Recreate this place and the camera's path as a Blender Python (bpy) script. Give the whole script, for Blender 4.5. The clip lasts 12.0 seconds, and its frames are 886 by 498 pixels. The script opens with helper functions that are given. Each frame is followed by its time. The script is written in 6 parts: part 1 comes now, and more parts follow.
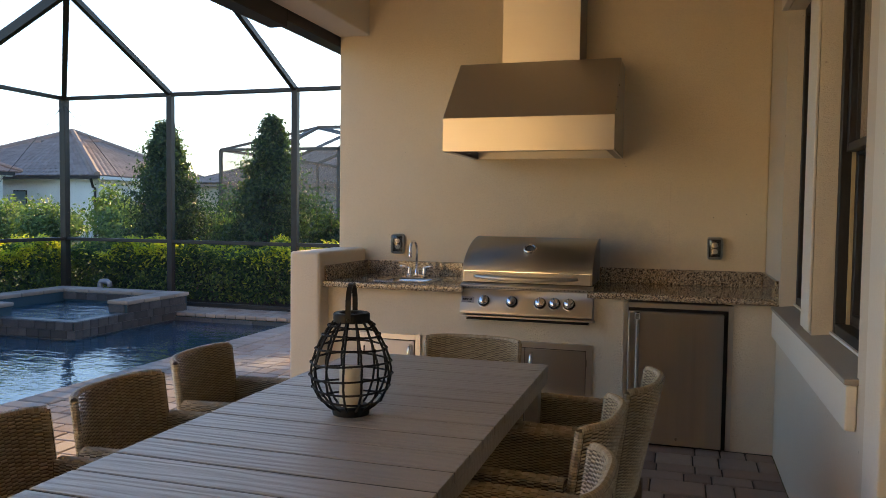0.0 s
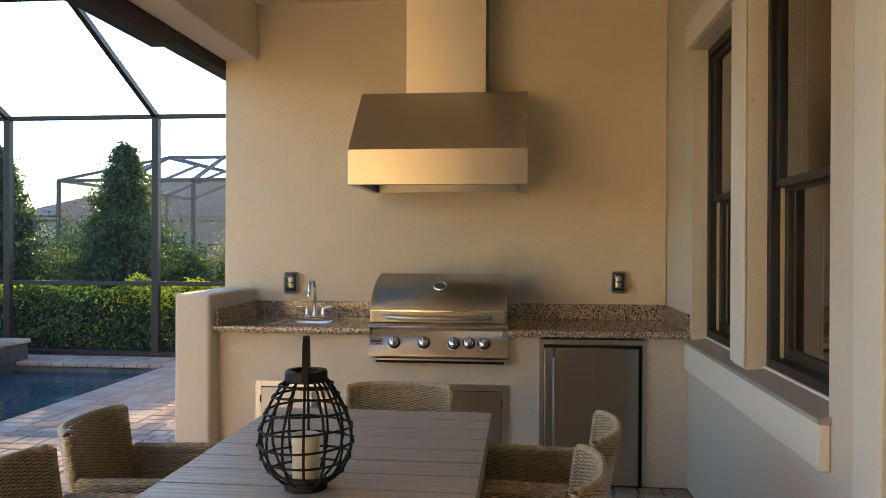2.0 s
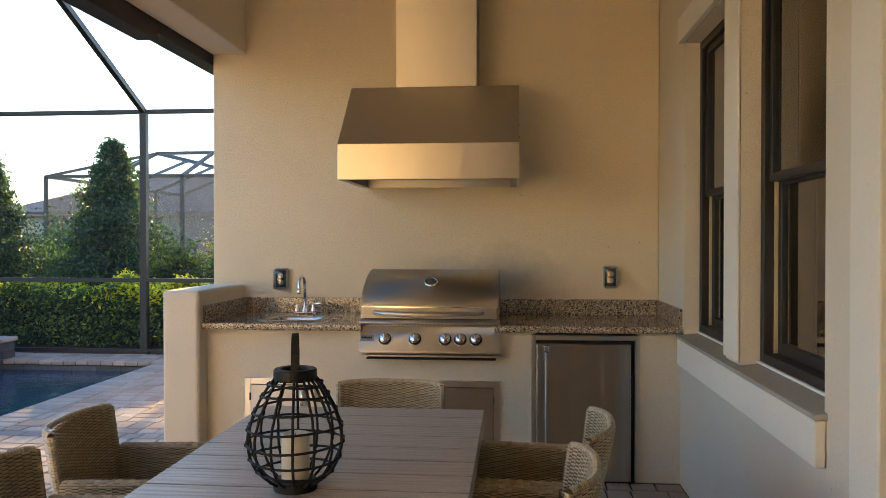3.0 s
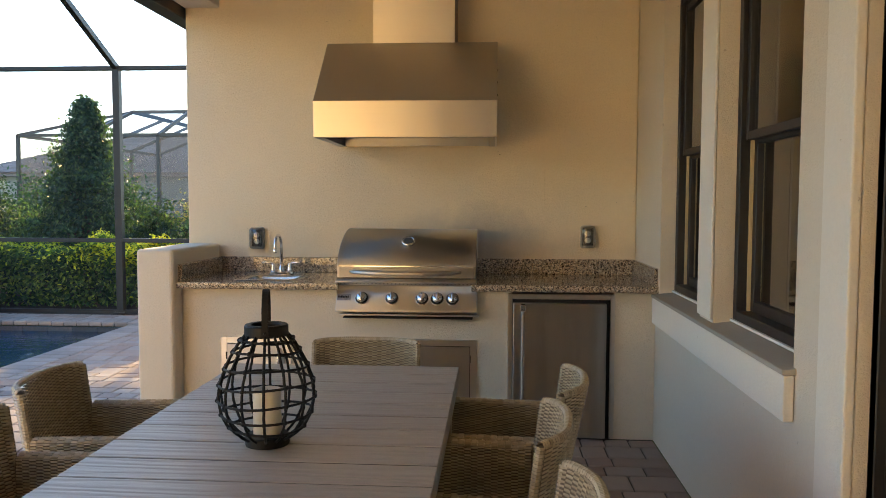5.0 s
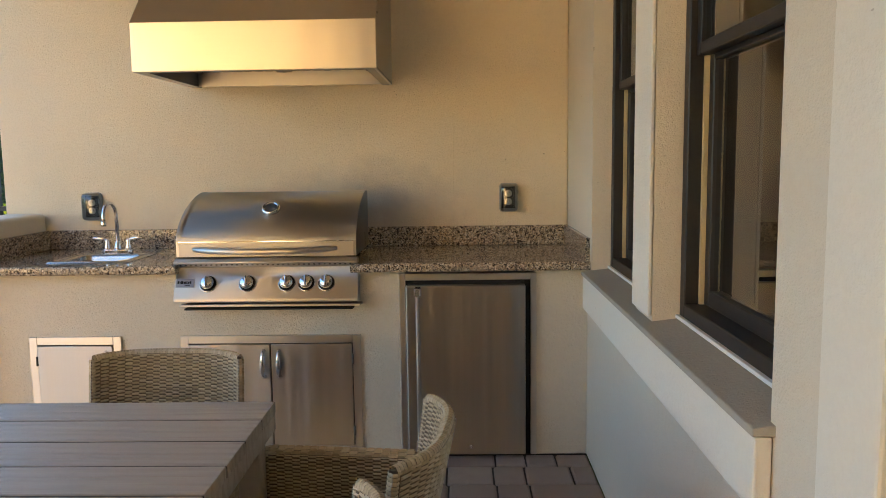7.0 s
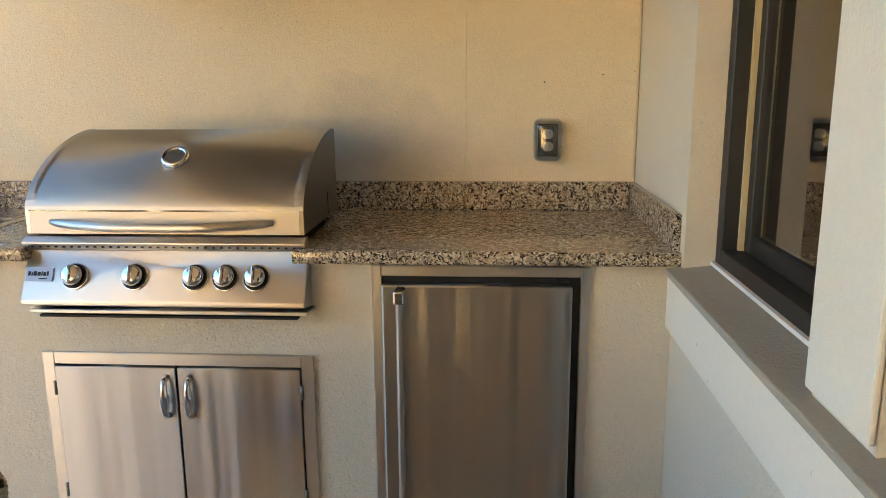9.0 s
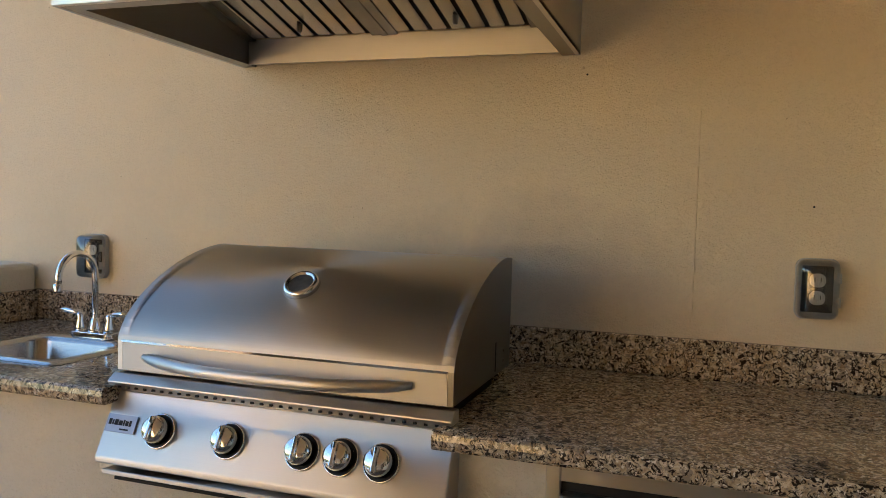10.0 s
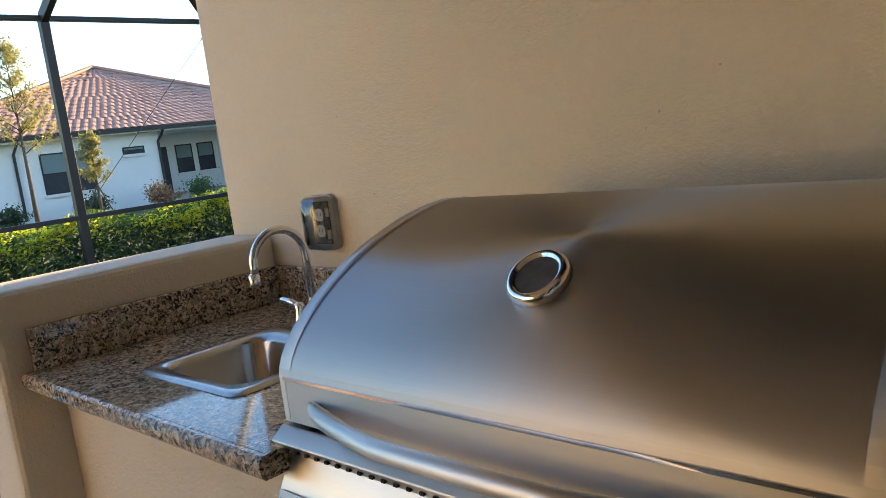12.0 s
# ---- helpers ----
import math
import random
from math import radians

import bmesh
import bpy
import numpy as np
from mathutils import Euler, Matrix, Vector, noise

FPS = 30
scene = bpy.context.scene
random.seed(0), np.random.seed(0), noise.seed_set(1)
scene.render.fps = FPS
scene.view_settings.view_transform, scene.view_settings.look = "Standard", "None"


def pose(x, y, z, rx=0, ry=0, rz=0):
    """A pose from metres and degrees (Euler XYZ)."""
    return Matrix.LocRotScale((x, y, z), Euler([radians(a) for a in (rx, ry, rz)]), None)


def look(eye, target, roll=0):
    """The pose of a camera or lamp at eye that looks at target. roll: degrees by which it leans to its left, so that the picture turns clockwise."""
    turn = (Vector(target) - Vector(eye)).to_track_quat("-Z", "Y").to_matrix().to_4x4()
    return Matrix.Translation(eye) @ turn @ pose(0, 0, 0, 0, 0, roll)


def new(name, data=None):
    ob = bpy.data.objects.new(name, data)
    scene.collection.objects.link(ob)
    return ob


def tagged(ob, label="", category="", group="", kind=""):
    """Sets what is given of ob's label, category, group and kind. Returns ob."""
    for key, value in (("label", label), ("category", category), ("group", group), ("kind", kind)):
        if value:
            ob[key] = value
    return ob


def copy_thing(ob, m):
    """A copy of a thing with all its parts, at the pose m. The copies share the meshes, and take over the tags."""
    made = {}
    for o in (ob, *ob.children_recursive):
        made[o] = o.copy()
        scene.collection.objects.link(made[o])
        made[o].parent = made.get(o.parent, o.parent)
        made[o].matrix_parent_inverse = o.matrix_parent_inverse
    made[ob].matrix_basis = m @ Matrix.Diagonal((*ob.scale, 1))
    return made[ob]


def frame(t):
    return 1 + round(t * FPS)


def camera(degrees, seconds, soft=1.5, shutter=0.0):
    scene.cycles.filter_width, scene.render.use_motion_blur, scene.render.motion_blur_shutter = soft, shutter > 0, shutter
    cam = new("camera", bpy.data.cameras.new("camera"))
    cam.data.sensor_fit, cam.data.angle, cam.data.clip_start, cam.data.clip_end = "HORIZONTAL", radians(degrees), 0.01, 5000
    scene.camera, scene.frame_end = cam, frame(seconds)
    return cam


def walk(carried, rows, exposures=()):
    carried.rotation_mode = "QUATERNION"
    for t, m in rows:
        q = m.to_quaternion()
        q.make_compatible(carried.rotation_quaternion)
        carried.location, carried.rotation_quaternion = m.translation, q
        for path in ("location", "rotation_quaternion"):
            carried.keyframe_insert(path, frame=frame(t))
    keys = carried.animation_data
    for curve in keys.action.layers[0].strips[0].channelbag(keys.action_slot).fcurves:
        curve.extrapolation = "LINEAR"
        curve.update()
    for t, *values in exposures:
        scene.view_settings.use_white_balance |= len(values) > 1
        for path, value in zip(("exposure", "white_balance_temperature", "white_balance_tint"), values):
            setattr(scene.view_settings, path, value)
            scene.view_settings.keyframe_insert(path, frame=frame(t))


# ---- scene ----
cam = camera(60.1, 12.0, soft=0.65)
PATH = [
    (0, (0.563, 3.293, 1.391), (-0.023, 5.203, 1.295), 0.7),
    (0.5, (0.433, 3.418, 1.411), (-0.157, 5.329, 1.396), 1.0),
    (1, (0.297, 3.456, 1.408), (-0.171, 5.4, 1.399), 0.9),
    (1.5, (0.182, 3.448, 1.412), (-0.061, 5.433, 1.404), 0.2),
    (2, (0.162, 3.473, 1.413), (-0.046, 5.462, 1.404), 0.2),
    (2.5, (0.166, 3.501, 1.416), (-0.028, 5.492, 1.404), 0.0),
    (3, (0.156, 3.513, 1.413), (-0.028, 5.505, 1.392), -0.0),
    (5, (0.177, 3.534, 1.393), (0.043, 5.526, 1.274), 0.2),
    (5.5, (0.332, 3.755, 1.37), (0.214, 5.744, 1.199), 0.5),
    (6, (0.373, 4.005, 1.363), (0.265, 5.99, 1.145), 0.1),
    (6.5, (0.409, 4.269, 1.376), (0.36, 6.256, 1.157), -0.7),
    (7, (0.545, 4.591, 1.376), (0.497, 6.577, 1.145), -0.8),
    (7.2, (0.555, 4.706, 1.365), (0.517, 6.69, 1.118), -0.0),
    (8.8, (0.635, 5.779, 1.348), (0.532, 7.724, 0.897), 0.1),
    (9, (0.612, 5.914, 1.37), (0.478, 7.865, 0.95), -0.4),
    (9.5, (0.649, 6.269, 1.367), (0.167, 8.196, 1.14), -0.6),
    (10, (0.524, 6.599, 1.346), (-0.116, 8.491, 1.241), 1.6),
    (10.5, (0.454, 6.897, 1.365), (-0.427, 8.692, 1.353), 2.1),
    (11, (0.335, 7.1, 1.377), (-0.703, 8.81, 1.373), 3.0),
    (11.5, (0.213, 7.258, 1.354), (-0.848, 8.953, 1.304), 0.6),
    (12, (0.209, 7.415, 1.351), (-1.155, 8.846, 1.052), -7.1),
]
EXPOSURES = [(0.0, 1.58, 6500, 15), (0.5, 1.59, 6500, 15), (1.0, 1.61, 6500, 15), (1.5, 1.9, 6500, 12.5), (2.5, 2.11, 6500, 12.5), (5.0, 2.16, 6500, 11), (6.0, 2.36, 6500, 11), (7.0, 2.49, 6500, 11), (8.8, 2.99, 6500, 8), (9.5, 2.94, 6500, 8), (10.0, 2.18, 6500, 12.5), (10.5, 2.06, 6500, 12.5), (11.0, 1.91, 6500, 12.5), (11.5, 2.09, 6500, 12.5), (12.0, 1.98, 6500, 12.5)]
walk(cam, [(t, look(eye, target, roll)) for t, eye, target, roll in PATH], EXPOSURES)

# the light: a low evening sun behind the garden, and a clear sky
SUN_AZ, SUN_EL = 8.0, 13.0      # degrees from +y towards -x; above the horizon
world = bpy.data.worlds.new("sky")
scene.world = world
world.use_nodes = True
sky = world.node_tree.nodes.new("ShaderNodeTexSky")
sky.sky_type, sky.sun_disc = "NISHITA", False
sky.sun_elevation, sky.sun_rotation = radians(SUN_EL), radians(-SUN_AZ)
sky.air_density, sky.dust_density, sky.ozone_density = 1.0, 0.2, 2.6
world.node_tree.links.new(sky.outputs[0], world.node_tree.nodes["Background"].inputs[0])
world.node_tree.nodes["Background"].inputs[1].default_value = 0.15
sun = new("sun", bpy.data.lights.new("sun", "SUN"))
sun.data.energy, sun.data.angle, sun.data.color = 5.0, radians(0.6), (1.0, 0.66, 0.255)
toward = Vector((-math.sin(radians(SUN_AZ)) * math.cos(radians(SUN_EL)), math.cos(radians(SUN_AZ)) * math.cos(radians(SUN_EL)), math.sin(radians(SUN_EL))))
sun.matrix_world = look(toward * 60, (0, 0, 0))

# ---- small tools ----
def part(name, bm, material, parent=None, label="", smooth=False):
    """Links a bmesh as one mesh object, under a thing or a part."""
    bmesh.ops.recalc_face_normals(bm, faces=bm.faces)
    me = bpy.data.meshes.new(name)
    bm.to_mesh(me)
    bm.free()
    if smooth:
        me.shade_smooth()
    me.materials.append(material)
    ob = new(name, me)
    if parent is not None:
        ob.parent = parent
    if label:
        ob["label"] = label
    return ob


def piece(name, mesh, parent, m):
    ob = new(name, mesh)
    ob.parent = parent
    ob.matrix_basis = m
    return ob


def thing(name, label, category, m=None, group=""):
    ob = new(name)
    ob.empty_display_size = 0.1
    if m is not None:
        ob.matrix_basis = m
    return tagged(ob, label, category, group)


def struct(name, bm, material, label, category, smooth=False):
    return tagged(part(name, bm, material, smooth=smooth), label, category, kind="structure")


def quad(bm, a, b, c, d):
    return bm.faces.new([bm.verts.new(p) for p in (a, b, c, d)])


def prism(bm, poly, axis, a0, a1, bevel=0.0, seg=2):
    """A polygon (pairs) drawn out along an axis: x takes (y, z), y takes (x, z), z takes (x, y)."""
    put = {"x": lambda p, a: (a, p[0], p[1]), "y": lambda p, a: (p[0], a, p[1]), "z": lambda p, a: (p[0], p[1], a)}[axis]
    lo = [bm.verts.new(put(p, a0)) for p in poly]
    hi = [bm.verts.new(put(p, a1)) for p in poly]
    n = len(poly)
    faces = [bm.faces.new(lo), bm.faces.new(hi[::-1])]
    faces += [bm.faces.new((lo[i], lo[(i + 1) % n], hi[(i + 1) % n], hi[i])) for i in range(n)]
    if bevel:
        edges = list({e for f in faces for e in f.edges})
        bmesh.ops.bevel(bm, geom=edges, offset=bevel, segments=seg, affect="EDGES", profile=0.5)
    return bm


def box(bm, x0, x1, y0, y1, z0, z1, bevel=0.0, seg=2):
    return prism(bm, [(x0, y0), (x1, y0), (x1, y1), (x0, y1)], "z", z0, z1, bevel, seg)


def boxed(*dims, bevel=0.0, seg=2):
    return box(bmesh.new(), *dims, bevel=bevel, seg=seg)


def tube(bm, pts, r, seg=10, closed=False, caps=True):
    """A round tube along points; r is one radius or one for each point."""
    pts = [Vector(p) for p in pts]
    n = len(pts)
    rad = r if isinstance(r, (list, tuple)) else [r] * n
    rings = []
    side = None
    for i, p in enumerate(pts):
        a = pts[(i - 1) % n] if closed or i else p
        b = pts[(i + 1) % n] if closed or i < n - 1 else p
        d = (b - a).normalized()
        if side is None:
            side = d.orthogonal().normalized()
        side = (side - d * side.dot(d)).normalized()
        up = d.cross(side)
        rings.append([bm.verts.new(p + (side * math.cos(k * math.tau / seg) + up * math.sin(k * math.tau / seg)) * rad[i]) for k in range(seg)])
    for i in range(n if closed else n - 1):
        a, b = rings[i], rings[(i + 1) % n]
        shift = 0
        if closed and i == n - 1:
            shift = min(range(seg), key=lambda s: (a[0].co - b[s].co).length)
        for k in range(seg):
            bm.faces.new((a[k], a[(k + 1) % seg], b[(k + 1 + shift) % seg], b[(k + shift) % seg]))
    if caps and not closed:
        bm.faces.new(rings[0][::-1])
        bm.faces.new(rings[-1])
    return bm


def turned(bm, profile, seg=24, at=(0, 0, 0), axis="z"):
    """A profile of (radius, height) turned round an axis."""
    at = Vector(at)
    way = {"z": lambda x, y, h: Vector((x, y, h)), "y": lambda x, y, h: Vector((x, h, y)), "x": lambda x, y, h: Vector((h, x, y))}[axis]
    rings = [[bm.verts.new(at + way(r * math.cos(k * math.tau / seg), r * math.sin(k * math.tau / seg), h)) for k in range(seg)] for r, h in profile]
    for a, b in zip(rings, rings[1:]):
        for k in range(seg):
            bm.faces.new((a[k], a[(k + 1) % seg], b[(k + 1) % seg], b[k]))
    if profile[0][0] > 1e-6:
        bm.faces.new(rings[0][::-1])
    if profile[-1][0] > 1e-6:
        bm.faces.new(rings[-1])
    return bm


def moved(bm, m):
    bmesh.ops.transform(bm, matrix=m, verts=bm.verts)
    return bm


def rounded(w, h, r, n=6):
    """Corner points of a rounded rectangle round the origin."""
    out = []
    for cx, cy, a0 in ((w / 2 - r, h / 2 - r, 0), (-w / 2 + r, h / 2 - r, 90), (-w / 2 + r, -h / 2 + r, 180), (w / 2 - r, -h / 2 + r, 270)):
        out += [(cx + r * math.cos(radians(a0 + 90 * i / n)), cy + r * math.sin(radians(a0 + 90 * i / n))) for i in range(n + 1)]
    return out


# ---- materials ----
class Paint:
    """A node material under way."""

    def __init__(self, name):
        self.mat = bpy.data.materials.new(name)
        self.mat.use_nodes = True
        self.tree = self.mat.node_tree
        self.bsdf = self.tree.nodes["Principled BSDF"]

    def add(self, kind, ins=None, **props):
        n = self.tree.nodes.new("ShaderNode" + kind)
        for k, v in props.items():
            setattr(n, k, v)
        for k, v in (ins or {}).items():
            self.set(n.inputs[k], v)
        return n

    def set(self, socket, v):
        if isinstance(v, bpy.types.NodeSocket):
            self.tree.links.new(v, socket)
        else:
            socket.default_value = v

    def out(self, **ins):
        for k, v in ins.items():
            self.set(self.bsdf.inputs[k.replace("_", " ")], v)
        return self.mat

    def coords(self, stretch=(1, 1, 1), kind="Object"):
        c = self.add("TexCoord")
        return self.add("Mapping", {"Vector": c.outputs[kind], "Scale": stretch}).outputs[0]

    def noise(self, where, scale, detail=4.0, rough=0.55, warp=0.0):
        return self.add("TexNoise", {"Vector": where, "Scale": scale, "Detail": detail, "Roughness": rough, "Distortion": warp}).outputs[0]

    def math(self, op, a, b=0.0, clamp=False):
        return self.add("Math", {0: a, 1: b}, operation=op, use_clamp=clamp).outputs[0]

    def ramp(self, f, stops):
        n = self.add("ValToRGB", {0: f})
        el = n.color_ramp.elements
        while len(el) < len(stops):
            el.new(0.5)
        for e, (p, c) in zip(el, stops):
            e.position, e.color = p, (*c, 1) if len(c) == 3 else c
        return n.outputs[0]

    def mix(self, f, a, b, blend="MIX"):
        n = self.add("Mix", data_type="RGBA", blend_type=blend)
        for s, v in ((n.inputs[0], f), (n.inputs[6], a), (n.inputs[7], b)):
            self.set(s, (*v, 1) if isinstance(v, tuple) and len(v) == 3 else v)
        return n.outputs[2]

    def bump(self, h, strength=0.3, dist=0.003):
        return self.add("Bump", {"Height": h, "Strength": strength, "Distance": dist}).outputs[0]


def surface(name, c1, c2, scale=2.0, fine=60.0, rough=0.6, rvar=0.15, metal=0.0, bump=0.2, dist=0.002, stretch=(1, 1, 1), island=0.0, pieces=0.0, ior=1.45):
    """A plain surface: two tones at two scales, uneven gloss and fine relief."""
    p = Paint(name)
    w = p.coords(stretch)
    a, b = p.noise(w, scale, 5), p.noise(w, fine, 3)
    f = p.math("ADD", p.math("MULTIPLY", a, 0.65), p.math("MULTIPLY", b, 0.35))
    f = p.ramp(f, [(0.35, (0, 0, 0)), (0.65, (1, 1, 1))])
    col = p.mix(f, c1, c2)
    if island or pieces:
        rnd = p.add("NewGeometry").outputs["Random Per Island"] if island else p.add("ObjectInfo").outputs["Random"]
        k = island or pieces
        col = p.mix(1.0, col, p.ramp(rnd, [(0, (1 - k,) * 3), (1, (1 + k * 0.4,) * 3)]), "MULTIPLY")
    r = p.math("ADD", rough - rvar / 2, p.math("MULTIPLY", a, rvar))
    return p.out(Base_Color=col, Roughness=r, Metallic=metal, IOR=ior, Normal=p.bump(b, bump, dist))


def make_stucco(name, c1, c2, grain=190.0, strength=0.8, soot_shade=False):
    """Sand-finish stucco. The optional grey patch on the wall beside and behind the grill is smoke stain with soft
    shadow painted in.
    """
    p = Paint(name)
    w = p.coords()
    big, mid, fine = p.noise(w, 0.9, 5), p.noise(w, 7, 4), p.noise(w, grain, 3, 0.6)
    sand = p.noise(w, 70, 4, 0.65)
    col = p.mix(p.ramp(big, [(0.3, (0, 0, 0)), (0.7, (1, 1, 1))]), c1, c2)
    col = p.mix(0.16, col, p.ramp(sand, [(0.3, (0.82, 0.80, 0.78)), (0.6, (1, 1, 1))]), "MULTIPLY")
    specks = p.ramp(p.noise(w, 38, 2), [(0.0, (1, 1, 1)), (0.765, (1, 1, 1)), (0.78, (0.55, 0.5, 0.45))])
    col = p.mix(0.6, col, specks, "MULTIPLY")
    if soot_shade:
        x = p.add("SeparateXYZ", {0: w})
        dx = p.math("MULTIPLY", p.math("ADD", x.outputs[0], -0.05), 1.75)
        dz = p.math("MULTIPLY", p.math("ADD", x.outputs[2], -1.14), 3.6)
        d = p.math("SQRT", p.math("ADD", p.math("MULTIPLY", dx, dx), p.math("MULTIPLY", dz, dz)))
        f = p.math("ADD", p.math("SUBTRACT", 1.0, d), p.math("MULTIPLY", p.math("SUBTRACT", p.noise(w, 6, 5, 0.6), 0.5), 0.9))
        f = p.math("MULTIPLY", p.ramp(f, [(0.0, (0, 0, 0)), (0.75, (1, 1, 1))]), 0.55)
        # one grey for the smoke stain and the soft shadow round the lid
        col = p.mix(f, col, (0.30, 0.285, 0.27))
    h = p.math("ADD", p.math("ADD", p.math("MULTIPLY", mid, 0.5), p.math("MULTIPLY", sand, 0.8)), p.math("MULTIPLY", fine, 0.5))
    return p.out(Base_Color=col, Roughness=0.82, Normal=p.bump(h, strength, 0.0045))


def make_steel(name, base=0.66, rough=0.29, brush=(3, 900, 900), tint=(1.0, 0.97, 0.92), spread=0.55, wave=0.0):
    """Brushed stainless steel: fine streaks in tone and gloss along the axis with the small stretch."""
    p = Paint(name)
    line = p.noise(p.coords(brush), 1.0, 2, 0.5)
    cloud = p.noise(p.coords(), 1.6, 2)
    smear = p.noise(p.coords(), 14.0, 3)
    if wave:
        p.out(Normal=p.bump(p.noise(p.coords((8, 8, 0.22)), 1.0, 2, 0.5), wave, 0.02))
    tone = p.math("ADD", base - 0.025, p.math("MULTIPLY", line, 0.05))
    col = p.mix(1.0, tuple(tint), tone, "MULTIPLY")
    r = p.math("ADD", rough - 0.06, p.math("ADD", p.math("MULTIPLY", smear, 0.02), p.math("MULTIPLY", cloud, 0.05)))
    return p.out(Base_Color=col, Metallic=1.0, Roughness=r, Anisotropic=spread, Anisotropic_Rotation=0.25)


def make_granite():
    """Tan and cream stone, packed with dark brown and black specks."""
    p = Paint("granite")
    w = p.coords()
    push = p.add("VectorMath", {0: p.add("TexNoise", {"Vector": w, "Scale": 30.0}).outputs[1], 1: (0.025, 0.025, 0.025)}, operation="MULTIPLY").outputs[0]
    warp = p.add("VectorMath", {0: w, 1: push}, operation="ADD").outputs[0]
    base = p.ramp(p.noise(warp, 62, 5, 0.6), [(0.36, (0.30, 0.215, 0.135)), (0.47, (0.50, 0.40, 0.275)), (0.60, (0.68, 0.60, 0.47))])
    grey = p.noise(warp, 105, 4, 0.6, 0.3)
    col = p.mix(p.ramp(grey, [(0.50, (0, 0, 0)), (0.56, (1, 1, 1))]), base, (0.30, 0.255, 0.205))
    dark = p.noise(warp, 92, 4, 0.62, 1.2)
    col = p.mix(p.ramp(dark, [(0.52, (0, 0, 0)), (0.55, (1, 1, 1))]), col, (0.028, 0.022, 0.018))
    pale = p.noise(w, 140, 3, 0.5, 0.5)
    col = p.mix(p.ramp(pale, [(0.62, (0, 0, 0)), (0.66, (1, 1, 1))]), col, (0.78, 0.73, 0.64))
    col = p.mix(0.3, col, p.ramp(p.noise(w, 4, 3), [(0.3, (0.75, 0.7, 0.65)), (0.7, (1, 1, 1))]), "MULTIPLY")
    return p.out(Base_Color=col, Roughness=0.07, IOR=1.52)


def make_leaf(name, dark, mid, light, glow=(1.35, 1.55, 0.6)):
    p = Paint(name)
    rnd = p.add("NewGeometry").outputs["Random Per Island"]
    col = p.ramp(rnd, [(0.0, dark), (0.55, mid), (1.0, light)])
    p.out(Base_Color=col, Roughness=0.36)
    tl = p.add("BsdfTranslucent", {0: p.mix(1.0, col, glow, "MULTIPLY")})
    m = p.add("MixShader", {0: 0.45, 1: p.bsdf.outputs[0], 2: tl.outputs[0]})
    p.tree.links.new(m.outputs[0], p.tree.nodes["Material Output"].inputs[0])
    return p.mat


def make_glass(name, tint=(1, 1, 1), clear=0.85, rough=0.0):
    """A thin pane: it lets most light straight through and mirrors by its slant."""
    p = Paint(name)
    g = p.add("BsdfGlossy", {"Color": (1, 1, 1, 1), "Roughness": rough})
    t = p.add("BsdfTransparent", {0: (*[clear * c for c in tint], 1)})
    f = p.add("Fresnel", {0: 1.52})
    f2 = p.math("ADD", p.math("MULTIPLY", f.outputs[0], 1.6), 0.02, True)
    m = p.add("MixShader", {0: f2, 1: t.outputs[0], 2: g.outputs[0]})
    p.tree.links.new(m.outputs[0], p.tree.nodes["Material Output"].inputs[0])
    return p.mat


def make_screen(name, cover, colour):
    p = Paint(name)
    p.out(Base_Color=(*colour, 1), Roughness=0.8)
    t = p.add("BsdfTransparent")
    m = p.add("MixShader", {0: 1 - cover, 1: p.bsdf.outputs[0], 2: t.outputs[0]})
    p.tree.links.new(m.outputs[0], p.tree.nodes["Material Output"].inputs[0])
    return p.mat


def make_water(name="water", chop=0.18):
    p = Paint(name)
    w = p.coords((1, 1.9, 1))
    h = p.math("ADD", p.noise(w, 2.6, 3, 0.5, 0.5), p.math("MULTIPLY", p.noise(w, 11, 2, 0.5, 0.4), 0.32))
    nrm = p.bump(h, chop, 0.05)
    return p.out(Base_Color=(0.012, 0.05, 0.085, 1), Roughness=0.03, IOR=1.36, Normal=nrm)


def make_weave():
    p = Paint("resin_weave")
    rnd = p.add("NewGeometry").outputs["Random Per Island"]
    col = p.ramp(rnd, [(0.0, (0.40, 0.33, 0.22)), (0.5, (0.47, 0.39, 0.265)), (1.0, (0.55, 0.465, 0.33))])
    w = p.coords()
    line = p.noise(w, 420, 2)
    return p.out(Base_Color=col, Roughness=0.27, Normal=p.bump(line, 0.2, 0.001))


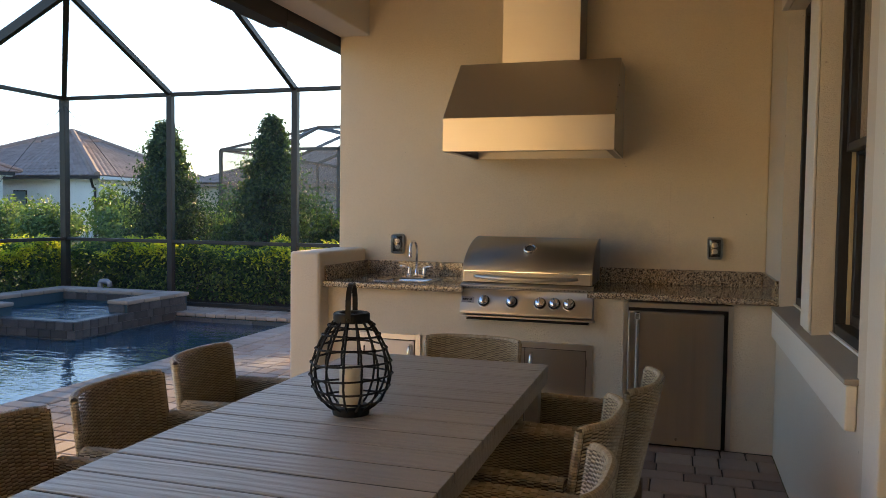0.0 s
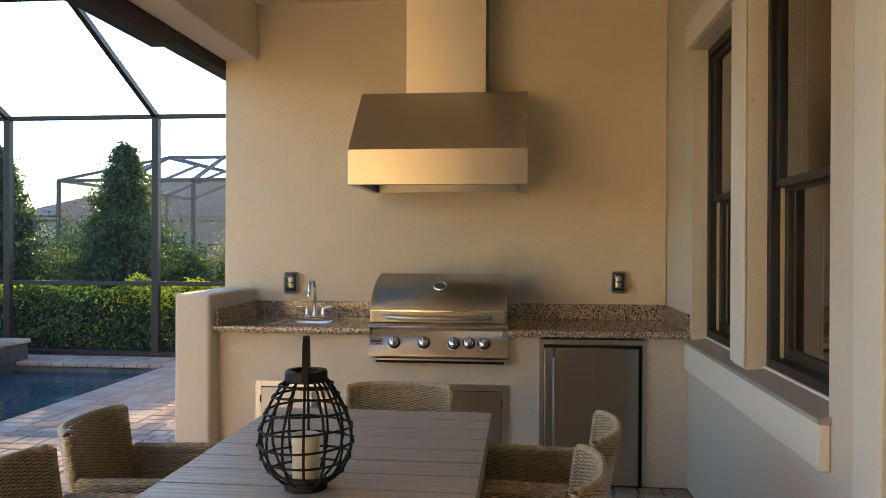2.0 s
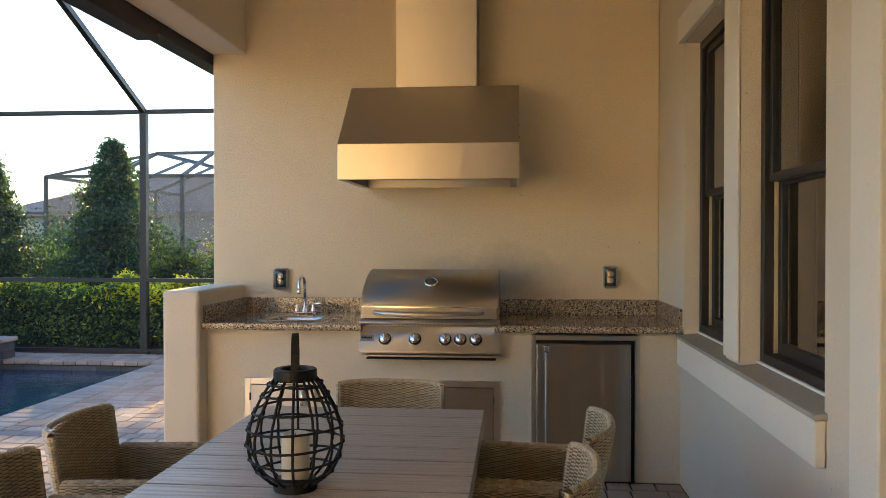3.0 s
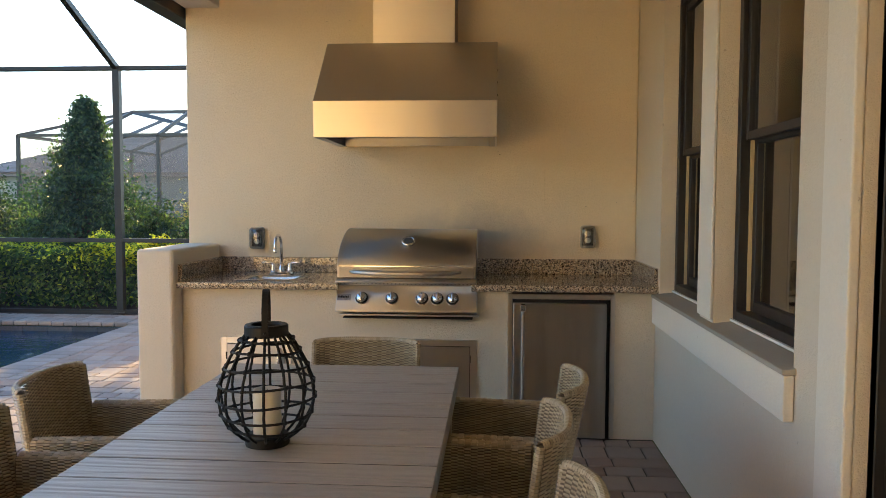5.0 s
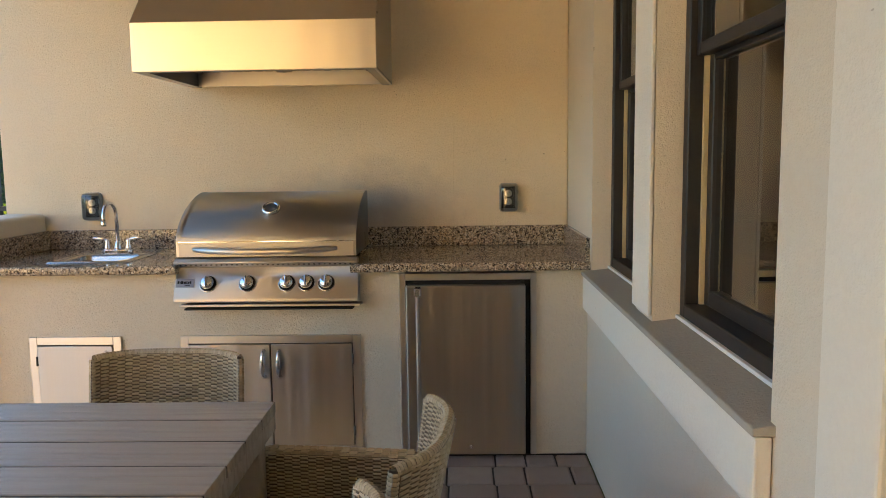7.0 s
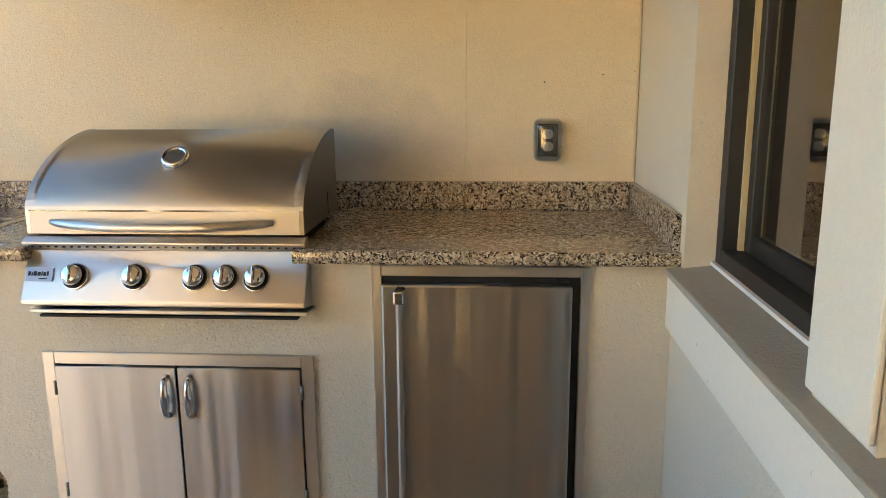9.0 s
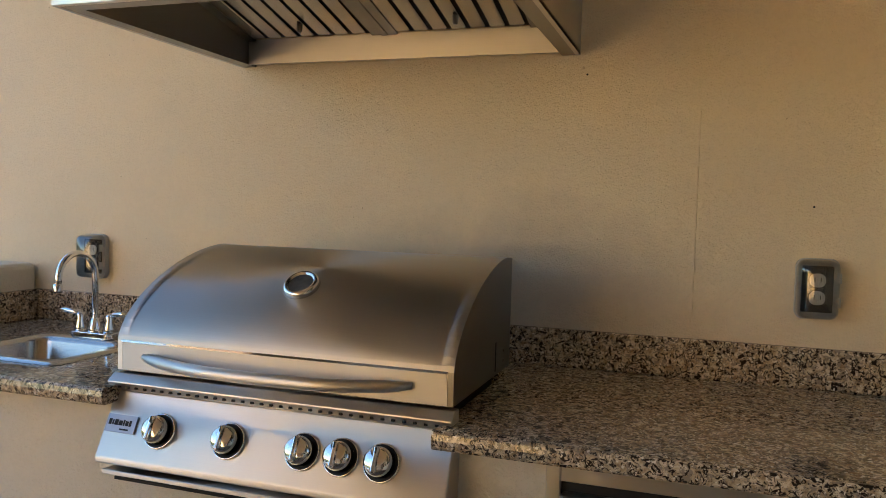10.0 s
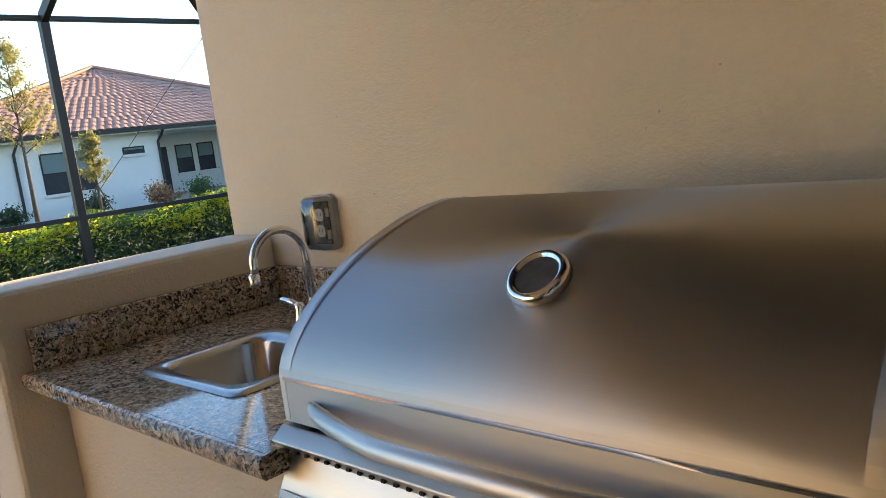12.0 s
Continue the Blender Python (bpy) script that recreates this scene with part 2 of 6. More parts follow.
def make_plank():
    p = Paint("grey_table_wood")
    w = p.coords((0.7, 5.5, 5.5))
    rnd = p.add("ObjectInfo").outputs["Random"]
    off = p.add("VectorMath", {0: w, 1: p.add("CombineXYZ", {0: p.math("MULTIPLY", rnd, 37.0), 1: p.math("MULTIPLY", rnd, 91.0)}).outputs[0]}, operation="ADD").outputs[0]
    ring = p.add("TexWave", {"Vector": off, "Scale": 1.7, "Distortion": 9.0, "Detail": 3.0, "Detail Scale": 1.3}, wave_type="BANDS", bands_direction="Y").outputs["Fac"]
    grain = p.noise(p.coords((2.2, 120, 120)), 1.0, 4, 0.7)
    col = p.mix(p.math("MULTIPLY", ring, 0.3), (0.47, 0.42, 0.365), (0.37, 0.325, 0.28))
    col = p.mix(1.0, col, p.ramp(rnd, [(0, (0.9, 0.9, 0.9)), (1, (1.08, 1.06, 1.03))]), "MULTIPLY")
    col = p.mix(p.math("MULTIPLY", grain, 0.3), col, (0.60, 0.56, 0.51))
    h = p.math("ADD", p.math("MULTIPLY", ring, 0.7), p.math("MULTIPLY", grain, 0.6))
    return p.out(Base_Color=col, Roughness=p.math("ADD", 0.27, p.math("MULTIPLY", grain, 0.24)), Normal=p.bump(h, 1.0, 0.0035))


def make_paver():
    p = Paint("paver_stone")
    w = p.coords()
    rnd = p.add("ObjectInfo").outputs["Random"]
    isl = p.add("NewGeometry").outputs["Random Per Island"]
    pick = p.math("FRACT", p.math("ADD", rnd, isl))
    tone = p.ramp(pick, [(0.0, (0.26, 0.178, 0.142)), (0.35, (0.35, 0.262, 0.212)), (0.6, (0.40, 0.32, 0.268)), (0.8, (0.33, 0.28, 0.248)), (1.0, (0.44, 0.362, 0.305))])
    cloud = p.noise(w, 9, 5, 0.6)
    grit = p.noise(w, 170, 3, 0.7)
    col = p.mix(p.ramp(cloud, [(0.35, (0, 0, 0)), (0.7, (1, 1, 1))]), tone, p.mix(0.5, tone, (0.30, 0.25, 0.225)))
    col = p.mix(0.5, col, p.ramp(grit, [(0.3, (0.72, 0.7, 0.68)), (0.7, (1.12, 1.1, 1.08))]), "MULTIPLY")
    return p.out(Base_Color=col, Roughness=0.78, Normal=p.bump(p.math("ADD", grit, cloud), 0.35, 0.003))


stucco = make_stucco("cream_stucco", (0.70, 0.63, 0.515), (0.75, 0.68, 0.565))
trim_stucco = make_stucco("pale_trim_stucco", (0.80, 0.755, 0.665), (0.84, 0.795, 0.705), 150, 0.5)
# same paint as the house wall, golden bounce light put into its colour
kitchen_stucco_warmed = make_stucco("cream_stucco_warmed_smoked", (0.76, 0.65, 0.475), (0.815, 0.705, 0.525), strength=1.15, soot_shade=True)
base_stucco = make_stucco("counter_base_stucco", (0.70, 0.63, 0.515), (0.75, 0.68, 0.565), 120, 1.5)
ceiling_paint = make_stucco("ceiling_stucco", (0.72, 0.64, 0.49), (0.78, 0.70, 0.55), 90, 0.3)
white_stucco = make_stucco("white_stucco", (0.78, 0.78, 0.76), (0.84, 0.84, 0.82), 90, 0.3)
sill_stone = make_stucco("sill_concrete", (0.37, 0.335, 0.275), (0.45, 0.41, 0.34), 120, 0.8)
steel = make_steel("brushed_steel", rough=0.42, spread=0.85)
steel_up = make_steel("brushed_steel_upright", base=0.55, rough=0.48, spread=0.96, brush=(700, 700, 2), wave=0.45)
# same steel as the door leaves, base lowered for the dark surroundings it reflects
steel_fridge_dimmed = make_steel("fridge_steel_dimmed", base=0.46, rough=0.42, spread=0.96, brush=(700, 700, 2), wave=0.9)
# chimney and front band colours hold golden reflections, the slope's a darker one
steel_tall_lit = make_steel("chimney_steel_lit", base=0.93, rough=0.42, tint=(1.0, 0.93, 0.80), spread=0.9)
steel_slope_dimmed = make_steel("hood_slope_steel_dimmed", base=0.55, rough=0.36, tint=(1.0, 0.94, 0.84), spread=0.0)
steel_hood_lit = make_steel("hood_steel_lit", base=0.86, rough=0.36, tint=(1.0, 0.94, 0.82), spread=0.9, wave=0.12)
# the sink bowl's dark reflections are put into this lowered base
steel_dimmed = make_steel("dimmed_steel", base=0.46, rough=0.26)
# lid tone lowered to hold the dark ceiling mirrored in it
steel_lid_dimmed = make_steel("brushed_steel_lid_dimmed", base=0.47, rough=0.44, tint=(0.99, 0.98, 0.965), spread=0.85, wave=0.08)
# shade is put into this base, for the hood inside and right-hand faces
steel_dark = make_steel("steel_dark_shaded", base=0.27, rough=0.32)
chrome = surface("chrome", (0.78, 0.78, 0.79), (0.82, 0.82, 0.83), 5, 80, 0.08, 0.04, 1.0, 0.02)
granite = make_granite()
bronze = surface("bronze_frame", (0.016, 0.015, 0.015), (0.026, 0.024, 0.023), 3, 90, 0.46, 0.15, 0.0, 0.05)
black_metal = surface("black_metal", (0.006, 0.006, 0.006), (0.013, 0.0125, 0.012), 4, 120, 0.56, 0.2, 0.0, 0.25)
black_gap = surface("black_rubber", (0.008, 0.008, 0.008), (0.015, 0.015, 0.015), 5, 60, 0.7, 0.1)
plank_wood = make_plank()
weave = make_weave()
dark_joint = surface("dark_joint", (0.05, 0.044, 0.038), (0.08, 0.07, 0.06), 9, 90, 0.9)
weave_core = surface("weave_core", (0.13, 0.095, 0.06), (0.18, 0.135, 0.085), 8, 90, 0.7)
paver = make_paver()
pool_plaster = surface("pool_plaster", (0.02, 0.06, 0.09), (0.03, 0.075, 0.11), 4, 60, 0.6)
water = make_water()
spa_ripples = make_water("spa_water", 1.2)
sand = surface("joint_sand", (0.065, 0.055, 0.048), (0.11, 0.092, 0.08), 6, 140, 0.9, 0.1, 0.0, 0.4)
soil = surface("garden_soil", (0.05, 0.038, 0.028), (0.085, 0.065, 0.048), 3, 60, 0.95, 0.05, 0.0, 0.7, 0.01)
grass = surface("lawn", (0.09, 0.115, 0.035), (0.15, 0.17, 0.06), 0.7, 45, 0.9, 0.05, 0.0, 0.8, 0.02)
leaf_hedge = make_leaf("hedge_leaf", (0.035, 0.08, 0.03), (0.085, 0.155, 0.045), (0.24, 0.31, 0.065), (1.6, 1.75, 0.55))
# brightened and yellowed for the sun on the hedge top
leaf_new_sunlit = make_leaf("sunlit_new_growth_leaf", (0.30, 0.38, 0.03), (0.56, 0.58, 0.045), (0.76, 0.70, 0.08), (1.7, 1.75, 0.5))
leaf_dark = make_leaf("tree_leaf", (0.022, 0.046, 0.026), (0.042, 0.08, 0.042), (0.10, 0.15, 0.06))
leaf_light = make_leaf("bush_leaf", (0.06, 0.11, 0.05), (0.115, 0.185, 0.075), (0.22, 0.29, 0.105))
leaf_dry = make_leaf("dry_leaf", (0.17, 0.145, 0.06), (0.29, 0.25, 0.11), (0.40, 0.36, 0.18))
leaf_pink = make_leaf("flower", (0.25, 0.10, 0.08), (0.42, 0.20, 0.13), (0.5, 0.33, 0.14))
bark = surface("bark", (0.075, 0.055, 0.04), (0.13, 0.10, 0.075), 12, 80, 0.9, 0.05, 0.0, 0.8, 0.006)
# haze is put into the next two tile colours by lifting them
clay = surface("clay_tile_hazed", (0.40, 0.235, 0.19), (0.50, 0.32, 0.26), 1.5, 30, 0.75, 0.1, 0.0, 0.3, 0.003, island=0.16)
clay_dim = surface("weathered_tile_hazed", (0.30, 0.225, 0.20), (0.40, 0.31, 0.275), 1.5, 30, 0.8, 0.1, 0.0, 0.3, 0.003, island=0.16)
slate = surface("slate_tile", (0.085, 0.105, 0.14), (0.12, 0.14, 0.18), 1.5, 30, 0.8, 0.1, 0.0, 0.3, 0.003, island=0.16)
pane_glass = make_glass("window_glass", (0.93, 0.95, 0.9), 0.78)
cover_plastic = make_glass("clear_cover", (0.95, 0.95, 0.95), 0.85, 0.04)
screen_fine = make_screen("insect_screen", 0.10, (0.05, 0.05, 0.05))
screen_far = make_screen("dusty_screen", 0.45, (0.34, 0.23, 0.165))
wax = surface("candle_wax", (0.74, 0.69, 0.58), (0.80, 0.75, 0.64), 8, 60, 0.5)
grey_plastic = surface("grey_plastic", (0.42, 0.42, 0.40), (0.50, 0.50, 0.48), 8, 80, 0.4)
# cloth colour warmed for the golden wall reflected in the window glass
curtain_cloth = surface("curtain_cloth", (0.50, 0.41, 0.23), (0.58, 0.49, 0.30), 6, 200, 0.85, 0.05, 0.0, 0.3)
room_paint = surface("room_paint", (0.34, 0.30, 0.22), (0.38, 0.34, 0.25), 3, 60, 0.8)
pvc = surface("grey_pipe", (0.20, 0.23, 0.27), (0.26, 0.29, 0.33), 8, 60, 0.45)

# ---- the large structure ----
XR, YB, ZC = 1.12, 8.72, 3.11          # faces of the house wall, the kitchen wall and the ceiling
XE = -1.945                             # open edge of the lanai
WIN = ((5.99, 6.885), (7.10, 7.96))      # the two window openings along the house wall
SILL, HEAD = 0.885, 2.53
DOOR_FAR, DOOR_NEAR, DOOR_HEAD = 5.57, 1.10, 2.45
YS, XW = 0.30, -6.8                     # the house wing behind: its face and its far end


def ground_and_deck():
    bm = bmesh.new()
    # one sheet with a hole for the pool
    xs, ys = (-400, -7.95, -3.95, 400), (-400, 1.5, 12.05, 400)
    for i in range(3):
        for j in range(3):
            if (i, j) != (1, 1):
                quad(bm, (xs[i], ys[j], -0.05), (xs[i + 1], ys[j], -0.05), (xs[i + 1], ys[j + 1], -0.05), (xs[i], ys[j + 1], -0.05))
    bmesh.ops.remove_doubles(bm, verts=bm.verts, dist=0.001)
    struct("ground", bm, grass, "dry green lawn reaching into the distance", "ground")
    bm = bmesh.new()
    for d in ((-3.95, XR, YS, 12.78), (-8.3, -3.95, 12.05, 12.78), (-8.3, -7.95, YS, 12.05), (-7.95, -3.95, YS, 1.5)):
        box(bm, *d, -0.045, -0.012)
    return struct("floor", bm, sand, "sandy bed under the paved lanai floor and pool deck", "floor")


def right_wall():
    """The house wall with two windows and a wide sliding door."""
    t = 0.26
    bm = bmesh.new()
    y0 = YS
    box(bm, XR, XR + t, y0, DOOR_NEAR, 0, ZC + 0.3)
    box(bm, XR, XR + t, DOOR_NEAR, DOOR_FAR, DOOR_HEAD, ZC + 0.3)
    box(bm, XR, XR + t, DOOR_FAR, WIN[0][0], 0, ZC + 0.3)
    box(bm, XR, XR + t, WIN[0][0], WIN[1][1], 0, SILL - 0.02)
    box(bm, XR, XR + t, WIN[0][0], WIN[1][1], HEAD, ZC + 0.3)
    box(bm, XR, XR + t, WIN[0][1], WIN[1][0], SILL - 0.02, HEAD)
    box(bm, XR, XR + t, WIN[1][1], YB + 0.24, 0, ZC + 0.3)
    struct("wall_east", bm, stucco, "cream stucco house wall with two windows and a sliding door", "wall")
    bm = bmesh.new()
    box(bm, XR - 0.036, XR - 0.002, 5.972, 7.982, 0.709, 0.857, 0.005)
    box(bm, XR - 0.038, XR - 0.002, 5.925, 7.985, HEAD + 0.003, HEAD + 0.14, 0.006)
    box(bm, XR - 0.014, XR - 0.002, WIN[0][1] + 0.001, WIN[1][0] - 0.001, 0.896, HEAD, 0.004)
    struct("window_trim", bm, trim_stucco, "raised cream stucco bands above and below the windows", "trim")
    bm = bmesh.new()
    box(bm, XR - 0.030, XR - 0.002, DOOR_FAR + 0.002, 5.748, 0, DOOR_HEAD + 0.24, 0.006)
    box(bm, XR - 0.030, XR - 0.002, DOOR_NEAR - 0.22, DOOR_FAR, DOOR_HEAD + 0.002, DOOR_HEAD + 0.24, 0.006)
    struct("door_trim", bm, trim_stucco, "raised cream stucco band round the sliding door", "trim")
    bm = bmesh.new()
    prism(bm, [(XR - 0.043, 0.8585), (XR - 0.043, 0.876), (XR + 0.11, 0.894), (XR + 0.11, 0.8585)], "y", 5.966, 7.985, 0.004)
    struct("window_sill", bm, sill_stone, "rough grey-brown concrete sill running under both windows", "sill")


def window_unit(y0, y1, name):
    """A dark single-hung window: fixed upper sash, lower sash set further in."""
    top = tagged(new(name), "dark bronze single-hung window with clear glass", "window", kind="structure")
    xf = XR + 0.082
    z0, z1, zm = SILL + 0.012, HEAD, 1.66

    def frame_of(name, x0, x1, ya, yb, za, zb, w, parent, mat=bronze):
        bm = bmesh.new()
        box(bm, x0, x1, ya, ya + w, za, zb, 0.003, 1)
        box(bm, x0, x1, yb - w, yb, za, zb, 0.003, 1)
        box(bm, x0, x1, ya + w, yb - w, za, za + w, 0.003, 1)
        box(bm, x0, x1, ya + w, yb - w, zb - w, zb, 0.003, 1)
        return part(name, bm, mat, parent)

    frame_of("window_frame", xf, xf + 0.10, y0 + 0.001, y1 - 0.001, z0, z1, 0.045, top)
    up = frame_of("upper_sash", xf + 0.02, xf + 0.055, y0 + 0.046, y1 - 0.046, zm, z1 - 0.046, 0.035, top)
    low = frame_of("lower_sash", xf + 0.056, xf + 0.092, y0 + 0.046, y1 - 0.046, z0 + 0.046, zm + 0.03, 0.045, top)
    part("pane", boxed(xf + 0.035, xf + 0.040, y0 + 0.080, y1 - 0.080, zm + 0.034, z1 - 0.08), pane_glass, up).visible_shadow = False
    part("pane", boxed(xf + 0.070, xf + 0.075, y0 + 0.09, y1 - 0.09, z0 + 0.09, zm - 0.014), pane_glass, low).visible_shadow = False
    # pale inner liner showing beside the lower sash
    part("side_track", boxed(xf + 0.041, xf + 0.055, y1 - 0.058, y1 - 0.046, z0 + 0.046, zm), curtain_cloth, top)
    bm = bmesh.new()
    box(bm, xf - 0.012, xf - 0.001, y0 + 0.001, y1 - 0.001, z0 - 0.004, z0 + 0.006)
    part("caulk_line", bm, white_stucco, top)


def sliding_door():
    top = tagged(new("door_1"), "dark bronze sliding glass door in three panels, closed", "door", kind="structure")
    x0 = XR + 0.034
    bm = bmesh.new()
    for k, dx in enumerate((0.0, 0.045, 0.09, 0.135)):
        box(bm, x0 + dx, x0 + dx + 0.03, DOOR_FAR - 0.035 - 0.012 * k, DOOR_FAR - 0.001, 0.0, DOOR_HEAD, 0.003, 1)
    box(bm, x0, x0 + 0.165, DOOR_FAR - 0.03, DOOR_FAR - 0.001, 0.0, DOOR_HEAD)
    box(bm, x0, x0 + 0.165, DOOR_NEAR + 0.001, DOOR_NEAR + 0.05, 0.0, DOOR_HEAD)
    box(bm, x0, x0 + 0.165, DOOR_NEAR + 0.05, DOOR_FAR - 0.03, DOOR_HEAD - 0.06, DOOR_HEAD - 0.001)
    box(bm, x0, x0 + 0.165, DOOR_NEAR + 0.05, DOOR_FAR - 0.03, 0.001, 0.035)
    part("door_frame", bm, bronze, top)
    w = (DOOR_FAR - DOOR_NEAR) / 3
    for i in range(3):
        a, b = DOOR_NEAR + 0.05 + i * (w - 0.025), DOOR_NEAR + 0.05 + (i + 1) * (w - 0.025)
        x = x0 + 0.02 + 0.045 * i
        bm = bmesh.new()
        box(bm, x, x + 0.035, a, a + 0.08, 0.036, DOOR_HEAD - 0.061, 0.003, 1)
        box(bm, x, x + 0.035, b - 0.08, b, 0.036, DOOR_HEAD - 0.061, 0.003, 1)
        box(bm, x, x + 0.035, a + 0.08, b - 0.08, 0.036, 0.15, 0.003, 1)
        box(bm, x, x + 0.035, a + 0.08, b - 0.08, DOOR_HEAD - 0.15, DOOR_HEAD - 0.061, 0.003, 1)
        pn = part("door_panel", bm, bronze, top)
        part("pane", boxed(x + 0.014, x + 0.02, a + 0.08, b - 0.08, 0.15, DOOR_HEAD - 0.15), pane_glass, pn).visible_shadow = False


def other_walls():
    struct("wall_north", box(bmesh.new(), XE, XR, YB, YB + 0.24, 0, ZC + 0.3, 0.012), kitchen_stucco_warmed, "cream stucco wall behind the outdoor kitchen", "wall")
    bm = box(bmesh.new(), XE, -1.72, 7.93, YB, 0, 1.115, 0.022, 3)
    struct("wall_half", bm, stucco, "low cream stucco wall ending the kitchen counter", "wall")
    bm = prism(bmesh.new(), [(0.504, YB), (0.506, YB - 0.0015), (0.508, YB)], "z", 1.06, 1.62)
    struct("wall_seam", bm, kitchen_stucco_warmed, "thin raised paint seam on the cream kitchen wall", "trim")
    for x, z in ((0.991, 1.401), (0.786, 1.376), (0.208, 1.722)):
        part("nail_mark", turned(bmesh.new(), [(0.0028, 0.0), (0.002, -0.001), (0.0, -0.0012)], 8, (x, YB - 0.0005, z), "y"), black_gap, bpy.data.objects["wall_north"])
    # the wing of the house behind, which the evening sun reaches
    struct("wall_south", boxed(XW, XR + 0.26, YS - 0.26, YS, -0.04, ZC + 0.3), stucco, "cream stucco wall of the house wing facing the pool", "wall")
    bm = boxed(XE, XE + 0.245, YS, YB, 2.715, ZC, bevel=0.01)
    struct("beam", bm, stucco, "cream stucco beam along the open edge of the lanai", "beam")
    struct("ceiling", boxed(XE + 0.245, XR, YS, YB, ZC, ZC + 0.12), ceiling_paint, "cream stucco lanai ceiling", "ceiling")
    bm = bmesh.new()
    prism(bm, [(XE - 0.30, ZC + 0.16), (XE - 0.30, ZC + 0.30), (4.0, ZC + 1.9), (9.0, ZC + 0.30), (9.0, ZC + 0.16), (4.0, ZC + 0.14)], "y", YS - 0.5, YB + 0.55)
    struct("roof", bm, clay_dim, "sloping tiled roof over the lanai and house", "roof")
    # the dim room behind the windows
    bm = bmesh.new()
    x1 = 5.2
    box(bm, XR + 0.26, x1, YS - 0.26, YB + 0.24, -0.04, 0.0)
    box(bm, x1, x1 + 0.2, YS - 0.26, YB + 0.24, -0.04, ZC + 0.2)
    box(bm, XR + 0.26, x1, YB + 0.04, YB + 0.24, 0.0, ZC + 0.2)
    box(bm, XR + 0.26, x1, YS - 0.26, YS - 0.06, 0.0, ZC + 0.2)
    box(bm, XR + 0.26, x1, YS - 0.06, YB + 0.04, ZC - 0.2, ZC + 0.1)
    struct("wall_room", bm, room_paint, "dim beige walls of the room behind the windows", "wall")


def gutter():
    """Dark metal gutter and fascia that the pool cage hangs from, outside the beam."""
    bm = bmesh.new()
    box(bm, XE - 0.135, XE - 0.003, YS, 7.90, 2.605, 2.86, 0.004, 1)
    box(bm, XE - 0.132, XE - 0.004, 7.90, YB + 0.7, 2.645, 2.86, 0.004, 1)
    return struct("gutter", bm, bronze, "dark bronze metal gutter along the lanai edge", "gutter")


ground_and_deck()
right_wall()
for number, (ya, yb) in enumerate(WIN):
    window_unit(ya, yb, "window_%d" % (number + 1))
sliding_door()
other_walls()
gutter()

# ---- the outdoor kitchen ----
def kitchen_base():
    # front face with the gap for the grill, then the short return beside the fridge
    face = [(-1.719, 0), (0.285, 0), (0.285, 0.878), (0.0, 0.878), (0.0, 0.735), (-0.70, 0.735), (-0.70, 0.878), (-1.719, 0.878)]
    core = face[:6] + [(-0.70, 0.878), (-1.03, 0.878), (-1.03, 0.72), (-1.41, 0.72), (-1.41, 0.878), (-1.719, 0.878)]
    for bm in (prism(bmesh.new(), face, "y", 8.06, 8.12), prism(bmesh.new(), core, "y", 8.12, YB - 0.001), boxed(0.875, XR - 0.001, 8.06, YB - 0.001, 0, 0.878)):
        tagged(part("kitchen_base", bm, base_stucco), "cream stucco base of the outdoor kitchen counter", "counter base", kind="structure")


def countertop():
    top = thing("countertop", "speckled brown granite countertop with a low backsplash", "countertop")
    # slab left of the grill, with the hole for the sink, and right of it
    x0, x1 = -1.719, -0.745
    sx0, sx1, sy0, sy1 = -1.385, -1.055, 8.15, 8.42
    ring = [(x0, 7.99), (x1, 7.99), (x1, YB - 0.001), (x0, YB - 0.001)]
    hole = [(sx0, sy0), (sx1, sy0), (sx1, sy1), (sx0, sy1)]
    bm = bmesh.new()
    v = {z: ([bm.verts.new((*q, z)) for q in ring], [bm.verts.new((*q, z)) for q in hole]) for z in (0.879, 0.918)}
    for i in range(4):
        j = (i + 1) % 4
        for z in v:
            bm.faces.new((v[z][0][i], v[z][0][j], v[z][1][j], v[z][1][i]))
        for k in (0, 1):
            bm.faces.new((v[0.879][k][i], v[0.879][k][j], v[0.918][k][j], v[0.918][k][i]))
    part("slab", bm, granite, top)
    part("slab", box(bmesh.new(), 0.045, XR - 0.001, 7.99, YB - 0.001, 0.879, 0.918, 0.004), granite, top)
    part("slab", box(bmesh.new(), -0.745, 0.045, 8.56, YB - 0.001, 0.879, 0.918), granite, top)
    for a, b in ((x0, x1), (0.045, XR - 0.002)):
        part("edge", prism(bmesh.new(), [(7.989, 0.8795), (7.989, 0.9175), (7.981, 0.9175), (7.975, 0.912), (7.973, 0.90), (7.975, 0.886), (7.980, 0.8795)], "x", a, b), granite, top)
    part("backsplash", box(bmesh.new(), -1.698, XR - 0.023, YB - 0.021, YB - 0.001, 0.918, 1.022, 0.003, 1), granite, top)
    part("side_splash", box(bmesh.new(), XR - 0.022, XR - 0.001, 8.0, YB - 0.001, 0.918, 1.022, 0.003, 1), granite, top)
    part("side_splash", box(bmesh.new(), -1.719, -1.698, 8.0, YB - 0.001, 0.918, 1.022, 0.003, 1), granite, top)


